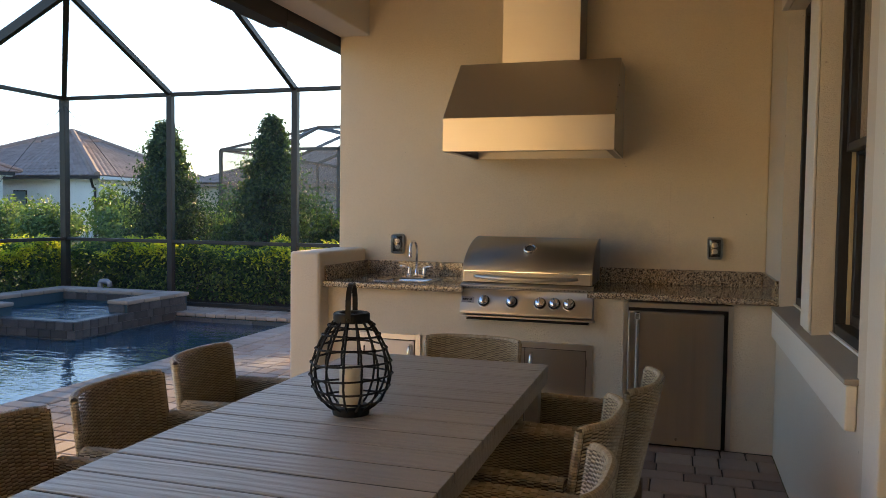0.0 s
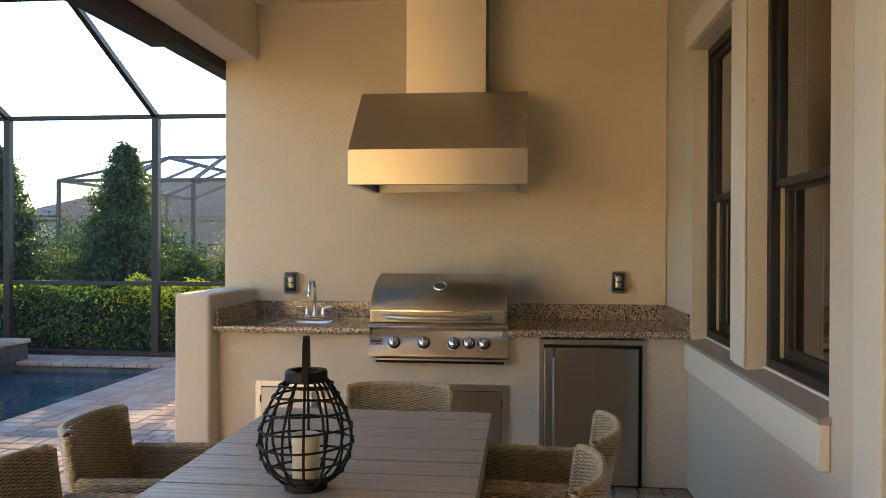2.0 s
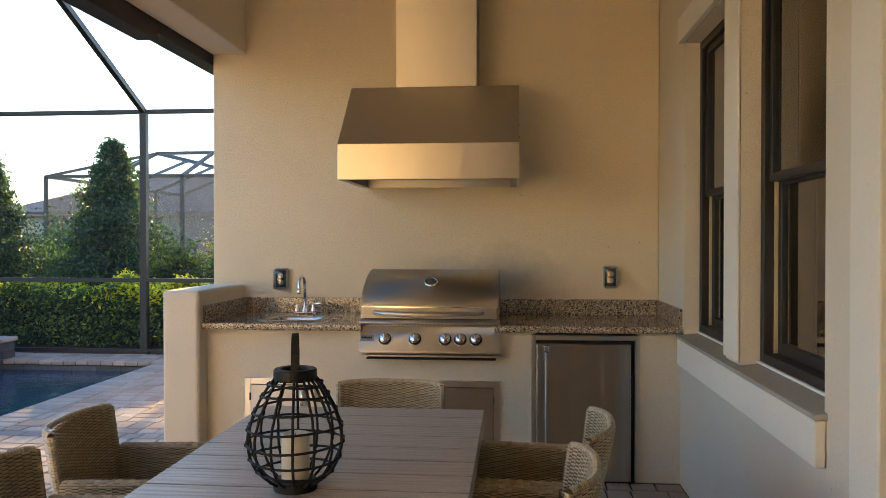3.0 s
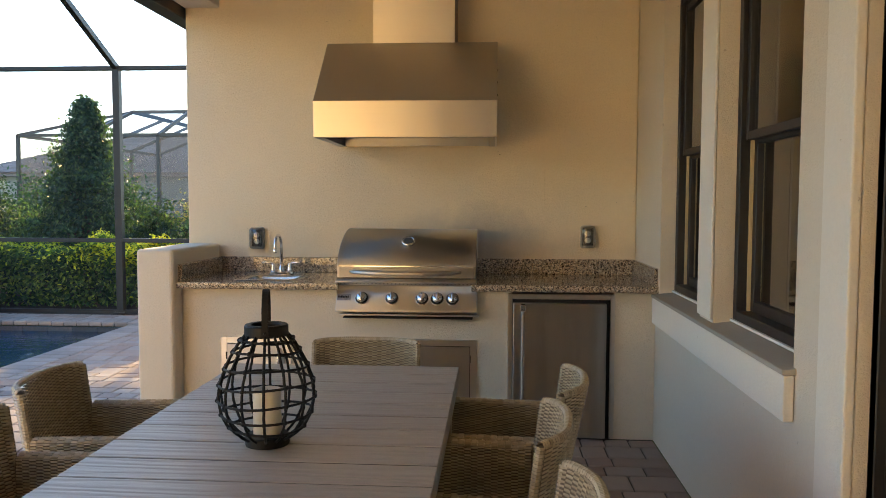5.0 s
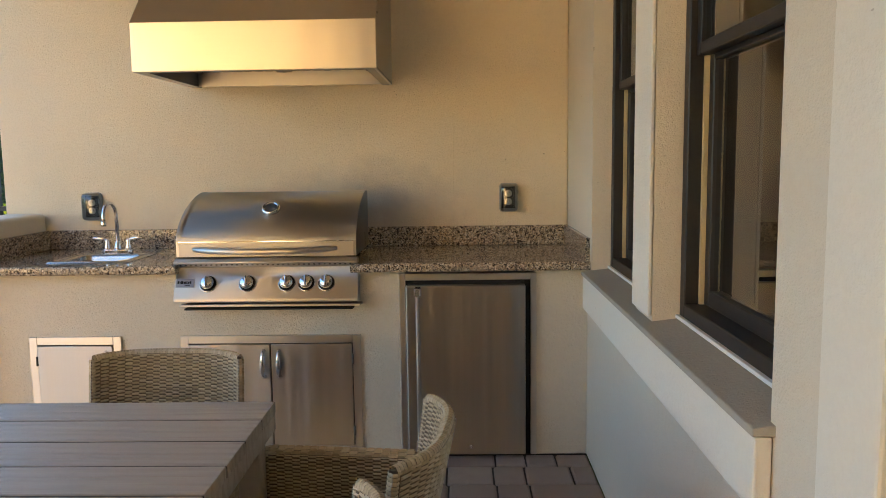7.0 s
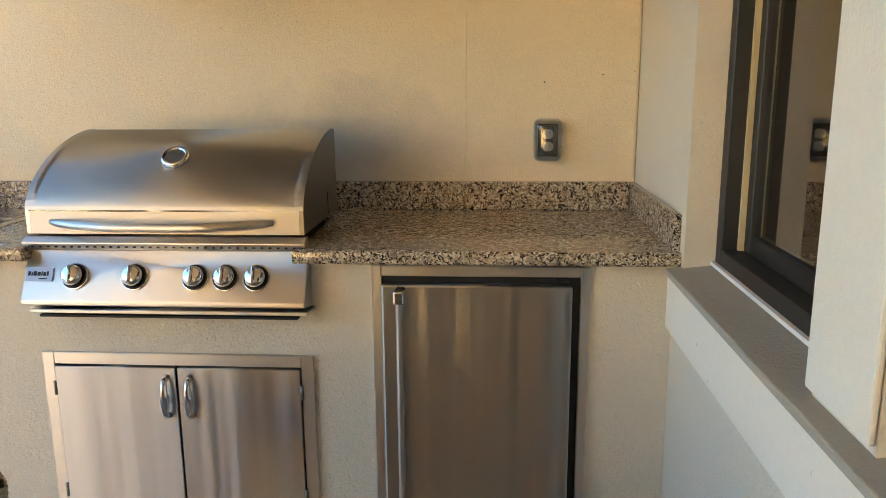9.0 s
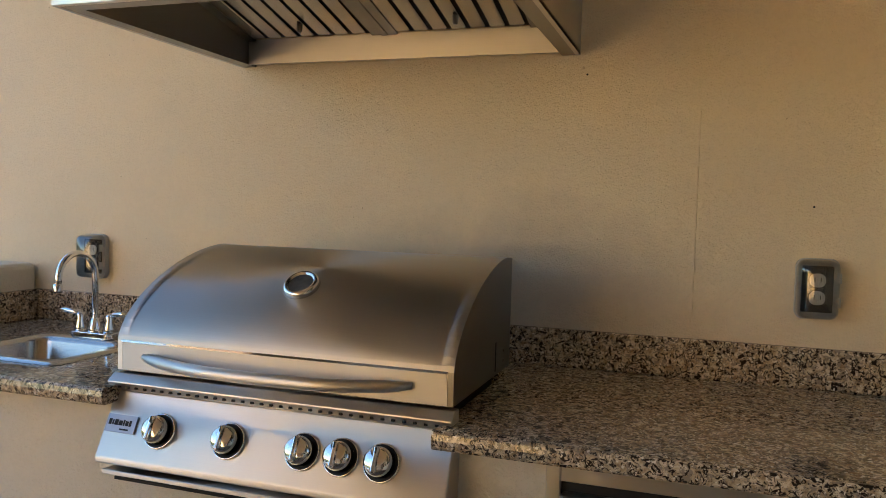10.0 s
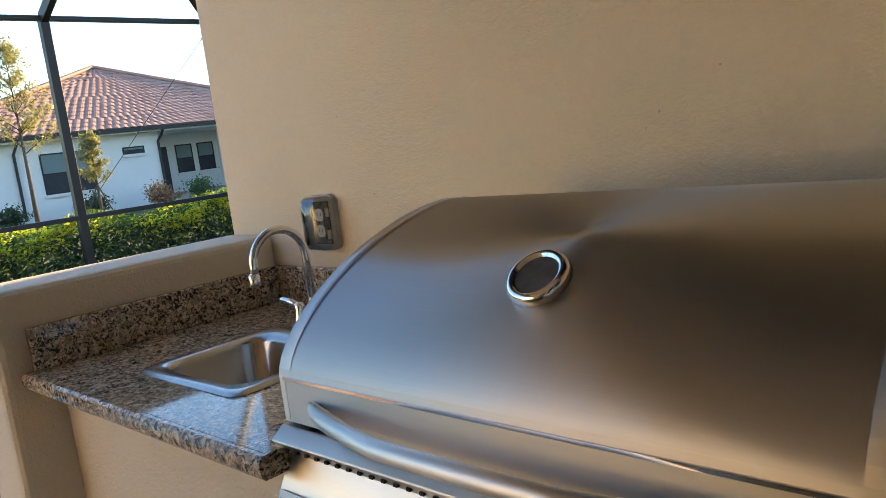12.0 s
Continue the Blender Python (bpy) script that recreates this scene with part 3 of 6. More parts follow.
def sink():
    top = thing("sink", "small square stainless steel drop-in sink set in the granite", "sink", pose(-1.22, 8.285, 0.918))
    # rim ring and bowl from rounded rectangles
    bm = bmesh.new()
    loops = []
    for w, h, r, z, dy in ((0.40, 0.385, 0.03, 0.001, 0.015), (0.385, 0.37, 0.03, 0.007, 0.015), (0.325, 0.265, 0.06, 0.006, -0.012), (0.312, 0.252, 0.055, -0.006, -0.012), (0.30, 0.24, 0.05, -0.15, -0.012), (0.25, 0.19, 0.04, -0.165, -0.012)):
        loops.append([bm.verts.new((x, y + dy, z)) for x, y in rounded(w, h, r)])
    for a, b in zip(loops, loops[1:]):
        n = len(a)
        for i in range(n):
            bm.faces.new((a[i], a[(i + 1) % n], b[(i + 1) % n], b[i]))
    bm.faces.new(loops[-1])
    part("bowl", bm, steel_dimmed, top, smooth=True)
    bm = bmesh.new()
    turned(bm, [(0.038, -0.164), (0.036, -0.161), (0.02, -0.162), (0.018, -0.164)], 20, (0, -0.012, 0))
    part("drain", bm, chrome, top, smooth=True)


def faucet():
    top = thing("faucet", "chrome gooseneck bar faucet with two lever handles", "faucet", pose(-1.215, 8.455, 0.925))
    bm = bmesh.new()
    prism(bm, rounded(0.155, 0.052, 0.02), "z", 0.0, 0.018, 0.004)
    part("base_plate", bm, chrome, top, smooth=True)
    bm = bmesh.new()
    turned(bm, [(0.022, 0.018), (0.02, 0.03), (0.013, 0.055), (0.011, 0.06)], 20)
    pts = [(0, 0, 0.055), (0, 0, 0.19)]
    r = 0.07
    pts += [(0, -r + r * math.cos(a), 0.19 + r * math.sin(a)) for a in [math.pi * i / 14 for i in range(1, 15)]]
    pts += [(0, -2 * r - 0.003, 0.165)]
    tube(bm, pts, 0.0095, 14)
    turned(bm, [(0.012, 0.15), (0.0125, 0.156), (0.0125, 0.172), (0.0095, 0.176)], 16, (0, -2 * r - 0.003, 0))
    part("spout", bm, chrome, top, smooth=True)
    for s in (-1, 1):
        bm = bmesh.new()
        turned(bm, [(0.019, 0.018), (0.018, 0.03), (0.012, 0.055), (0.013, 0.066), (0.009, 0.074), (0.0, 0.076)], 18, (s * 0.055, 0, 0))
        tube(bm, [(s * 0.055, 0, 0.066), (s * 0.075, -0.004, 0.075), (s * 0.105, -0.008, 0.079), (s * 0.125, -0.01, 0.077)], [0.007, 0.0075, 0.0075, 0.005], 10)
        part("lever", bm, chrome, top, smooth=True)


def grill():
    top = thing("grill", "built-in stainless steel gas grill with a closed rounded lid", "grill", pose(-0.346, 8.0, 0.0))
    hw = 0.418
    # control panel leaning outwards to its foot
    bm = prism(bmesh.new(), [(0.06, 0.735), (0.06, 0.905), (0.035, 0.905), (-0.035, 0.765), (-0.035, 0.752)], "x", -hw + 0.006, hw + 0.006, 0.004)
    panel = part("control_panel", bm, steel, top)
    part("drip_lip", prism(bmesh.new(), [(0.06, 0.722), (0.06, 0.734), (-0.045, 0.744), (-0.045, 0.733)], "x", -hw + 0.036, hw + 0.016, 0.002, 1), steel, top)
    part("drip_edge", boxed(-hw + 0.05, hw - 0.02, -0.02, 0.05, 0.714, 0.721), black_gap, top)
    # slanted ledge with a row of small slots
    bm = prism(bmesh.new(), [(0.06, 0.906), (0.06, 0.944), (0.035, 0.944), (0.012, 0.927), (0.026, 0.906)], "x", -hw - 0.002, hw + 0.002, 0.002, 1)
    ledge = part("vent_ledge", bm, steel, top)
    me = bpy.data.meshes.new("vent_slot")
    bm = boxed(-0.0035, 0.0035, 0.0150, 0.022, 0.9135, 0.9180)
    bmesh.ops.recalc_face_normals(bm, faces=bm.faces)
    bm.to_mesh(me)
    bm.free()
    me.materials.append(black_gap)
    for i in range(34):
        piece("vent_slot", me, ledge, pose(-hw + 0.03 + i * (2 * hw - 0.06) / 33, 0, 0))
    # lid: flat front strip, then a rounded shell
    prof = [(0.040, 0.950), (0.040, 1.018)]
    prof += [(0.45 - 0.41 * max(0.0, math.cos(a)) ** 1.22, 1.018 + 0.211 * math.sin(a) ** 1.22) for a in [math.pi / 2 * i / 16 for i in range(1, 17)]]
    prof += [(0.505, 1.225), (0.505, 0.950)]
    bm = bmesh.new()
    n = len(prof)
    lo = [bm.verts.new((-0.400, y, z)) for y, z in prof]
    hi = [bm.verts.new((0.400, y, z)) for y, z in prof]
    for i in range(n - 1):
        f = bm.faces.new((lo[i], lo[i + 1], hi[i + 1], hi[i]))
        f.smooth = 2 <= i < n - 3
    bm.faces.new((lo[-1], lo[0], hi[0], hi[-1]))
    lid = part("lid", bm, steel_lid_dimmed, top)
    for s, x in ((-1, -0.401), (1, 0.401)):
        bm = prism(bmesh.new(), prof, "x", x, x + s * 0.012)
        # the right end is darker, its shade put into the steel colour
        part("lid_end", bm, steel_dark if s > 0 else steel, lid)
        # folded strip round the rim
        bm = bmesh.new()
        for (ya, za), (yb, zb) in zip(prof[1:18], prof[2:19]):
            quad(bm, (x - s * 0.015, ya, za + 0.0015), (x + s * 0.0125, ya, za + 0.0015), (x + s * 0.0125, yb, zb + 0.0015), (x - s * 0.015, yb, zb + 0.0015))
        part("rim_strip", bm, steel_lid_dimmed, lid, smooth=True)
    for z in (0.975, 1.0):
        part("rivet", turned(bmesh.new(), [(0.004, 0.4135), (0.004, 0.416), (0.0, 0.4165)], 8, (0, 0.43, z), "x"), chrome, lid)
    part("slot", boxed(0.4132, 0.4142, 0.36, 0.366, 0.96, 1.03), black_gap, lid)
    part("crease_line", boxed(-0.401, 0.401, 0.037, 0.0405, 1.016, 1.021), chrome, lid)
    # bowed handle bar
    pts, rad = [], []
    for i in range(25):
        u = i / 24
        x = -0.335 + 0.66 * u
        bow = 4 * u * (1 - u)
        pts.append((x, 0.036 - 0.052 * min(1.0, bow * 1.2) ** 0.8, 0.986 - 0.008 * bow))
        rad.append(0.0135 * (0.55 + 0.45 * min(1, bow * 4)))
    handle = part("handle", tube(bmesh.new(), pts, rad, 14), steel, lid, "thick bowed steel handle", smooth=True)
    # dial on the lid
    bm = bmesh.new()
    turned(bm, [(0.044, 0.0), (0.042, 0.010), (0.037, 0.016), (0.032, 0.015), (0.030, 0.010), (0.0, 0.010)], 28)
    slant = Vector((0, -0.60, 0.80)).to_track_quat("Z", "Y").to_matrix().to_4x4()
    moved(bm, Matrix.Translation((0.002, 0.160, 1.158)) @ slant)
    dial = part("thermometer", bm, chrome, lid, "round chrome thermometer with a dark dial", smooth=True)
    bm = turned(bmesh.new(), [(0.0295, 0.0), (0.0, 0.0005)], 24)
    part("dial_face", moved(bm, Matrix.Translation((0.002, 0.160, 1.158)) @ slant @ Matrix.Translation((0, 0, 0.0112))), surface("dial_face", (0.05, 0.055, 0.06), (0.11, 0.115, 0.12), 30, 90, 0.25, 0.1), dial)
    # knobs and their bezels, square to the leaning panel
    lean = Vector((0, -0.894, 0.447)).to_track_quat("Z", "Y").to_matrix().to_4x4()
    for x in (-0.257, -0.078, 0.101, 0.190, 0.280):
        m = Matrix.Translation((x, -0.0035, 0.832)) @ lean
        bz = part("bezel", moved(turned(bmesh.new(), [(0.038, 0.0), (0.037, 0.005), (0.032, 0.007), (0.030, 0.004), (0.0, 0.004)], 26), m), black_gap, panel, smooth=True)
        part("bezel_ring", moved(turned(bmesh.new(), [(0.040, 0.0), (0.040, 0.003), (0.0375, 0.005), (0.036, 0.004)], 26), m), chrome, panel, smooth=True)
        bm = turned(bmesh.new(), [(0.030, 0.005), (0.030, 0.022), (0.028, 0.031), (0.022, 0.036), (0.0, 0.038)], 26)
        knob = part("knob", moved(bm, m), chrome, panel, "round chrome control knob", smooth=True)
        part("grip", moved(boxed(-0.005, 0.005, -0.026, 0.026, 0.034, 0.045, bevel=0.003), m), chrome, knob)
        part("mark", moved(boxed(-0.0015, 0.0015, 0.012, 0.024, 0.0452, 0.0458), m), black_gap, knob)
    # maker's plate: plain bars only
    m = Matrix.Translation((-0.362, -0.001, 0.838)) @ lean
    plate = part("name_plate", moved(boxed(-0.042, 0.038, -0.022, 0.018, 0.0, 0.0025), m), surface("plate_grey", (0.33, 0.34, 0.38), (0.38, 0.39, 0.43), 9, 50, 0.35, 0.1, 0.6), panel, "small grey maker's plate")
    for k, (xa, xb) in enumerate(((-0.036, -0.028), (-0.026, -0.022), (-0.020, -0.010), (-0.008, 0.002), (0.004, 0.008), (0.010, 0.018), (0.020, 0.026))):
        part("plate_bar", moved(boxed(xa, xb, -0.006, 0.007 - 0.002 * (k % 2), 0.0026, 0.0032), m), black_gap, plate)
    part("plate_bar", moved(boxed(-0.002, 0.022, -0.0165, -0.013, 0.0026, 0.0032), m), black_gap, plate)
    part("fire_box", boxed(-0.39, 0.37, 0.06, 0.50, 0.74, 0.949), black_gap, top)


def hood():
    top = thing("range_hood", "large stainless steel vent hood with a square chimney", "range hood", pose(-0.347, 0, 0))
    hw, y0, y1 = 0.534, 7.962, YB - 0.001
    prof = [(y0, 1.775), (y0, 1.985), (8.362, 2.393), (y1, 2.393), (y1, 1.775)]
    bm = bmesh.new()
    box(bm, -hw, hw, y0, y0 + 0.012, 1.775, 1.985, 0.002, 1)
    part("front_band", bm, steel_hood_lit, top, "brushed steel front band, golden reflection put in its colour")
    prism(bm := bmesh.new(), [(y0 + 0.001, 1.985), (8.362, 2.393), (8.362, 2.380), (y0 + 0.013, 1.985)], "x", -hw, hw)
    part("slope", bm, steel_slope_dimmed, top)
    part("top_plate", boxed(-hw, hw, 8.362, y1, 2.380, 2.393), steel, top)
    for s in (-1, 1):
        x = s * hw
        part("side", prism(bmesh.new(), [(y0 + 0.012, 1.775), (y0 + 0.012, 1.985), (8.362, 2.380), (y1, 2.380), (y1, 1.775)], "x", x - s * 0.012, x), steel, top)
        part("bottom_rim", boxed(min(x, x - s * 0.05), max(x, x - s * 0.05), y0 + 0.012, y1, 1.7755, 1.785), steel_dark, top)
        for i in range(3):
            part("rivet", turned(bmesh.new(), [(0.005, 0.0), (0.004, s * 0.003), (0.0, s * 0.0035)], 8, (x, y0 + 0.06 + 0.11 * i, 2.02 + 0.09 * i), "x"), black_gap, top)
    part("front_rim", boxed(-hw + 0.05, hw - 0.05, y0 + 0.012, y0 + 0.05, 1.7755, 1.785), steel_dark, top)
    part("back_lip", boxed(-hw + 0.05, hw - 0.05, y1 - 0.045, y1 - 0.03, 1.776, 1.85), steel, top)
    # inside walls in steel darkened for shade, and the two slanted baffle filters
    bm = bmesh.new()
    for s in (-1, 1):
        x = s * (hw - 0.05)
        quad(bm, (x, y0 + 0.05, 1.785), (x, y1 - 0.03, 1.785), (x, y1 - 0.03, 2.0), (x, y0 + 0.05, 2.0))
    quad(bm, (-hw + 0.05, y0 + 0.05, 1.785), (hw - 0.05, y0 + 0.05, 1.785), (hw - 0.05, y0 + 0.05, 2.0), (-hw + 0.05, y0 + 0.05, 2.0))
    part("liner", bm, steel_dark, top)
    ya, za, yb, zb = y1 - 0.05, 1.852, y0 + 0.06, 2.0
    n = Vector((0, -(zb - za), -(ya - yb))).normalized()
    part("filter_bed", prism(bmesh.new(), [(ya, za), (yb, zb), (yb, zb + 0.01), (ya, za + 0.01)], "x", -hw + 0.05, hw - 0.05), black_gap, top)
    for c in (-0.26, 0.21):
        fl = part("baffle_filter", bmesh_frame(c - 0.225, c - 0.195, ya, za, yb, zb), steel_dark, top, "slanted steel baffle filter")
        part("filter_rail", bmesh_frame(c + 0.195, c + 0.225, ya, za, yb, zb), steel_dark, fl)
        for i in range(7):
            x = c - 0.192 + i * 0.0555
            bm = prism(bmesh.new(), [(ya - 0.02, za - 0.006), (yb + 0.02, zb - 0.012), (yb + 0.02, zb - 0.002), (ya - 0.02, za + 0.002)], "x", x, x + 0.043, 0.003, 1)
            part("baffle", bm, steel_dimmed, fl)
        part("knob", turned(bmesh.new(), [(0.009, 0.0), (0.008, -0.02), (0.004, -0.024)], 12, (c + 0.012, ya - 0.1, za + 0.01)), steel_dark, fl)
    part("divider", prism(bmesh.new(), [(ya, za - 0.010), (yb, zb - 0.014), (yb, zb - 0.002), (ya, za + 0.002)], "x", -0.035, -0.015), steel_dark, top)
    # chimney, with a thin dark sheet for the shade on its right side
    ch = part("chimney", boxed(-0.245, 0.268, 8.362, y1, 2.394, ZC - 0.001, bevel=0.002), steel_tall_lit, top, "square brushed steel chimney")
    part("chimney_side_shade", boxed(0.2685, 0.27, 8.37, y1, 2.394, ZC - 0.001), steel_dark, ch)


def bmesh_frame(x0, x1, ya, za, yb, zb):
    return prism(bmesh.new(), [(ya, za - 0.008), (yb, zb - 0.012), (yb, zb - 0.002), (ya, za + 0.002)], "x", x0, x1)


def fridge():
    top = thing("fridge", "built-in stainless steel outdoor fridge with a tall bar handle", "fridge", pose(0.5715, 8.042, 0.0))
    x0, x1, z0, z1 = -0.3135, 0.3135, 0.005, 0.862
    bm = bmesh.new()
    box(bm, x0, x0 + 0.028, 0.0, 0.07, z0, z1, 0.002, 1)
    box(bm, x1 - 0.027, x1, 0.0, 0.07, z0, z1, 0.002, 1)
    box(bm, x0 + 0.028, x1 - 0.027, 0.0, 0.07, z1 - 0.031, z1, 0.002, 1)
    part("trim_frame", bm, steel, top)
    part("cabinet", boxed(x0 + 0.0285, x1 - 0.0275, 0.012, 0.58, 0.006, z1 - 0.032), black_gap, top)
    door = part("door", box(bmesh.new(), x0 + 0.031, x1 - 0.052, -0.028, 0.011, 0.014, 0.811, 0.006, 2), steel_fridge_dimmed, top, "brushed steel door")
    bm = tube(bmesh.new(), [(x0 + 0.088, -0.072, 0.10), (x0 + 0.088, -0.072, 0.775)], 0.0105, 14)
    hd = part("handle", bm, steel_up, door, "round steel bar handle", smooth=True)
    for z in (0.79, 0.085):
        part("bracket", prism(bmesh.new(), [(x0 + 0.072, -0.088), (x0 + 0.104, -0.088), (x0 + 0.104, -0.026), (x0 + 0.072, -0.026)], "z", z - 0.022, z + 0.018, 0.006), chrome, door)
    part("hinge", boxed(x1 - 0.10, x1 - 0.06, -0.02, 0.0, 0.818, 0.83, bevel=0.002), black_gap, top)
    part("lock", turned(bmesh.new(), [(0.009, 0.0), (0.008, -0.004), (0.003, -0.005), (0.0, -0.002)], 14, (0.01, -0.028, 0.055), "y"), chrome, door)


def access_door(x0, x1, z0, z1, leaves, label):
    cx = (x0 + x1) / 2
    top = thing("access_door", label, "access door", pose(cx, 8.06, 0.0))
    a, b, w = x0 - cx, x1 - cx, 0.038
    bm = bmesh.new()
    box(bm, a, a + w, -0.014, -0.001, z0, z1, 0.002, 1)
    box(bm, b - w, b, -0.014, -0.001, z0, z1, 0.002, 1)
    box(bm, a + w, b - w, -0.014, -0.001, z1 - w, z1, 0.002, 1)
    box(bm, a + w, b - w, -0.014, -0.001, z0, z0 + w, 0.002, 1)
    part("frame", bm, steel, top)
    part("gap", boxed(a + w, b - w, -0.004, -0.001, z0 + w, z1 - w), black_gap, top)
    inner = (b - a - 2 * w) / leaves
    for i in range(leaves):
        l0, l1 = a + w + i * inner + 0.003, a + w + (i + 1) * inner - 0.003
        door = part("door", box(bmesh.new(), l0, l1, -0.022, -0.005, z0 + w + 0.004, z1 - w - 0.004, 0.002, 1), steel_up, top, "brushed steel door leaf")
        hinge_left = i == 0
        xh = l1 - 0.027 if hinge_left else l0 + 0.040
        zh = z1 - w - 0.094
        pts = [(xh, -0.022, zh + 0.062), (xh, -0.045, zh + 0.056)] + [(xh, -0.052, zh + 0.04 - 0.08 * k / 6) for k in range(7)] + [(xh, -0.045, zh - 0.056), (xh, -0.022, zh - 0.062)]
        part("handle", tube(bmesh.new(), pts, [0.010, 0.009] + [0.0095, 0.0115, 0.0135, 0.014, 0.0135, 0.0115, 0.0095] + [0.009, 0.010], 12), chrome, door, "chrome arched pull handle", smooth=True)
        xe = l0 - 0.004 if hinge_left else l1 + 0.004
        for zz in (z1 - w - 0.075, z0 + w + 0.075):
            part("hinge", tube(bmesh.new(), [(xe, -0.02, zz - 0.022), (xe, -0.02, zz + 0.022)], 0.0055, 8), steel_dark if leaves == 2 else black_gap, door, smooth=True)


def outlet(x, z, label):
    top = thing("outlet", label, "outlet", pose(x, YB - 0.001, z), group="outlets on the kitchen wall")
    bm = prism(bmesh.new(), rounded(0.100, 0.152, 0.02), "y", -0.018, 0.0, 0.003)
    part("back_box", bm, grey_plastic, top, smooth=False)
    part("plate", box(bmesh.new(), -0.036, 0.036, -0.022, -0.0185, -0.058, 0.058, 0.003), black_gap, top)
    for s in (-1, 1):
        so = part("socket", prism(bmesh.new(), rounded(0.036, 0.034, 0.014), "y", -0.0275, -0.0225), grey_plastic, top, "pale grey socket")
        moved_ob(so, (0, 0, s * 0.022))
        for dx in (-0.007, 0.007):
            part("slot", boxed(dx - 0.001, dx + 0.001, -0.0285, -0.0276, -0.003, 0.007), black_gap, so)
    # clear bubble cover with a domed face
    bm = bmesh.new()
    loops = []
    for k, (w, h, y) in enumerate(((0.096, 0.148, -0.0185), (0.094, 0.146, -0.045), (0.085, 0.135, -0.056), (0.05, 0.11, -0.066), (0.016, 0.05, -0.069))):
        loops.append([bm.verts.new((px, y, pz)) for px, pz in rounded(w, h, min(w, h) * 0.22)])
    for a, b in zip(loops, loops[1:]):
        for i in range(len(a)):
            bm.faces.new((a[i], a[(i + 1) % len(a)], b[(i + 1) % len(a)], b[i]))
    bm.faces.new(loops[-1])
    cover = part("cover", bm, cover_plastic, top, "clear plastic bubble cover", smooth=True)
    for zz in (-0.03, 0.03):
        part("hinge", tube(bmesh.new(), [(0.046, -0.036, zz - 0.012), (0.046, -0.036, zz + 0.012)], 0.006, 8), grey_plastic, cover, smooth=True)


def moved_ob(ob, v):
    ob.location = v
    return ob


kitchen_base()
countertop()
sink()
faucet()
grill()
hood()
fridge()
access_door(-1.478, -1.043, 0.012, 0.580, 1, "single stainless steel access door under the sink")
access_door(-0.766, 0.075, 0.012, 0.581, 2, "double stainless steel access doors under the grill")
outlet(-1.453, 1.150, "wall outlet under a clear plastic bubble cover beside the faucet")
outlet(0.80, 1.172, "wall outlet under a clear plastic bubble cover above the counter")

# ---- table, chairs, lantern ----
TX0, TX1, TY0, TY1, TZ = -0.875, 0.038, 4.40, 6.592, 0.733


def dining_table():
    top = thing("dining_table", "long grey slatted wood-look dining table", "table")
    n = 15
    w = (TY1 - TY0) / n
    me = bpy.data.meshes.new("plank")
    bm = box(bmesh.new(), -(TX1 - TX0) / 2, (TX1 - TX0) / 2, -w / 2 + 0.0048, w / 2 - 0.0048, -0.03, 0.0, 0.0015, 1)
    bmesh.ops.recalc_face_normals(bm, faces=bm.faces)
    bm.to_mesh(me)
    bm.free()
    me.materials.append(plank_wood)
    for i in range(n):
        piece("plank", me, top, pose((TX0 + TX1) / 2, TY0 + (i + 0.5) * w, TZ + 0.0004 * (i % 3)))
    # dark strips that fill the gaps between the planks
    jm = bpy.data.meshes.new("joint")
    bm = boxed(-(TX1 - TX0) / 2 + 0.002, (TX1 - TX0) / 2 - 0.002, -0.0046, 0.0046, -0.006, 0.0)
    bmesh.ops.recalc_face_normals(bm, faces=bm.faces)
    bm.to_mesh(jm)
    bm.free()
    jm.materials.append(dark_joint)
    for i in range(1, n):
        piece("joint", jm, top, pose((TX0 + TX1) / 2, TY0 + i * w, TZ - 0.0025))
    for x0, x1, y0, y1 in ((TX0 + 0.002, TX0 + 0.025, TY0 + 0.002, TY1 - 0.002), (TX1 - 0.025, TX1 - 0.002, TY0 + 0.002, TY1 - 0.002)):
        part("apron", boxed(x0, x1, y0, y1, TZ - 0.078, TZ - 0.031, bevel=0.003), plank_wood, top)
    for y0, y1 in ((TY0 + 0.002, TY0 + 0.025), (TY1 - 0.025, TY1 - 0.002)):
        part("apron", boxed(TX0 + 0.0255, TX1 - 0.0255, y0, y1, TZ - 0.078, TZ - 0.031, bevel=0.003), plank_wood, top)
    for x in (TX0 + 0.056, TX1 - 0.056):
        for y in (TY0 + 0.056, TY1 - 0.056):
            part("leg", boxed(x - 0.03, x + 0.03, y - 0.03, y + 0.03, 0.0, TZ - 0.0315, bevel=0.005), plank_wood, top)


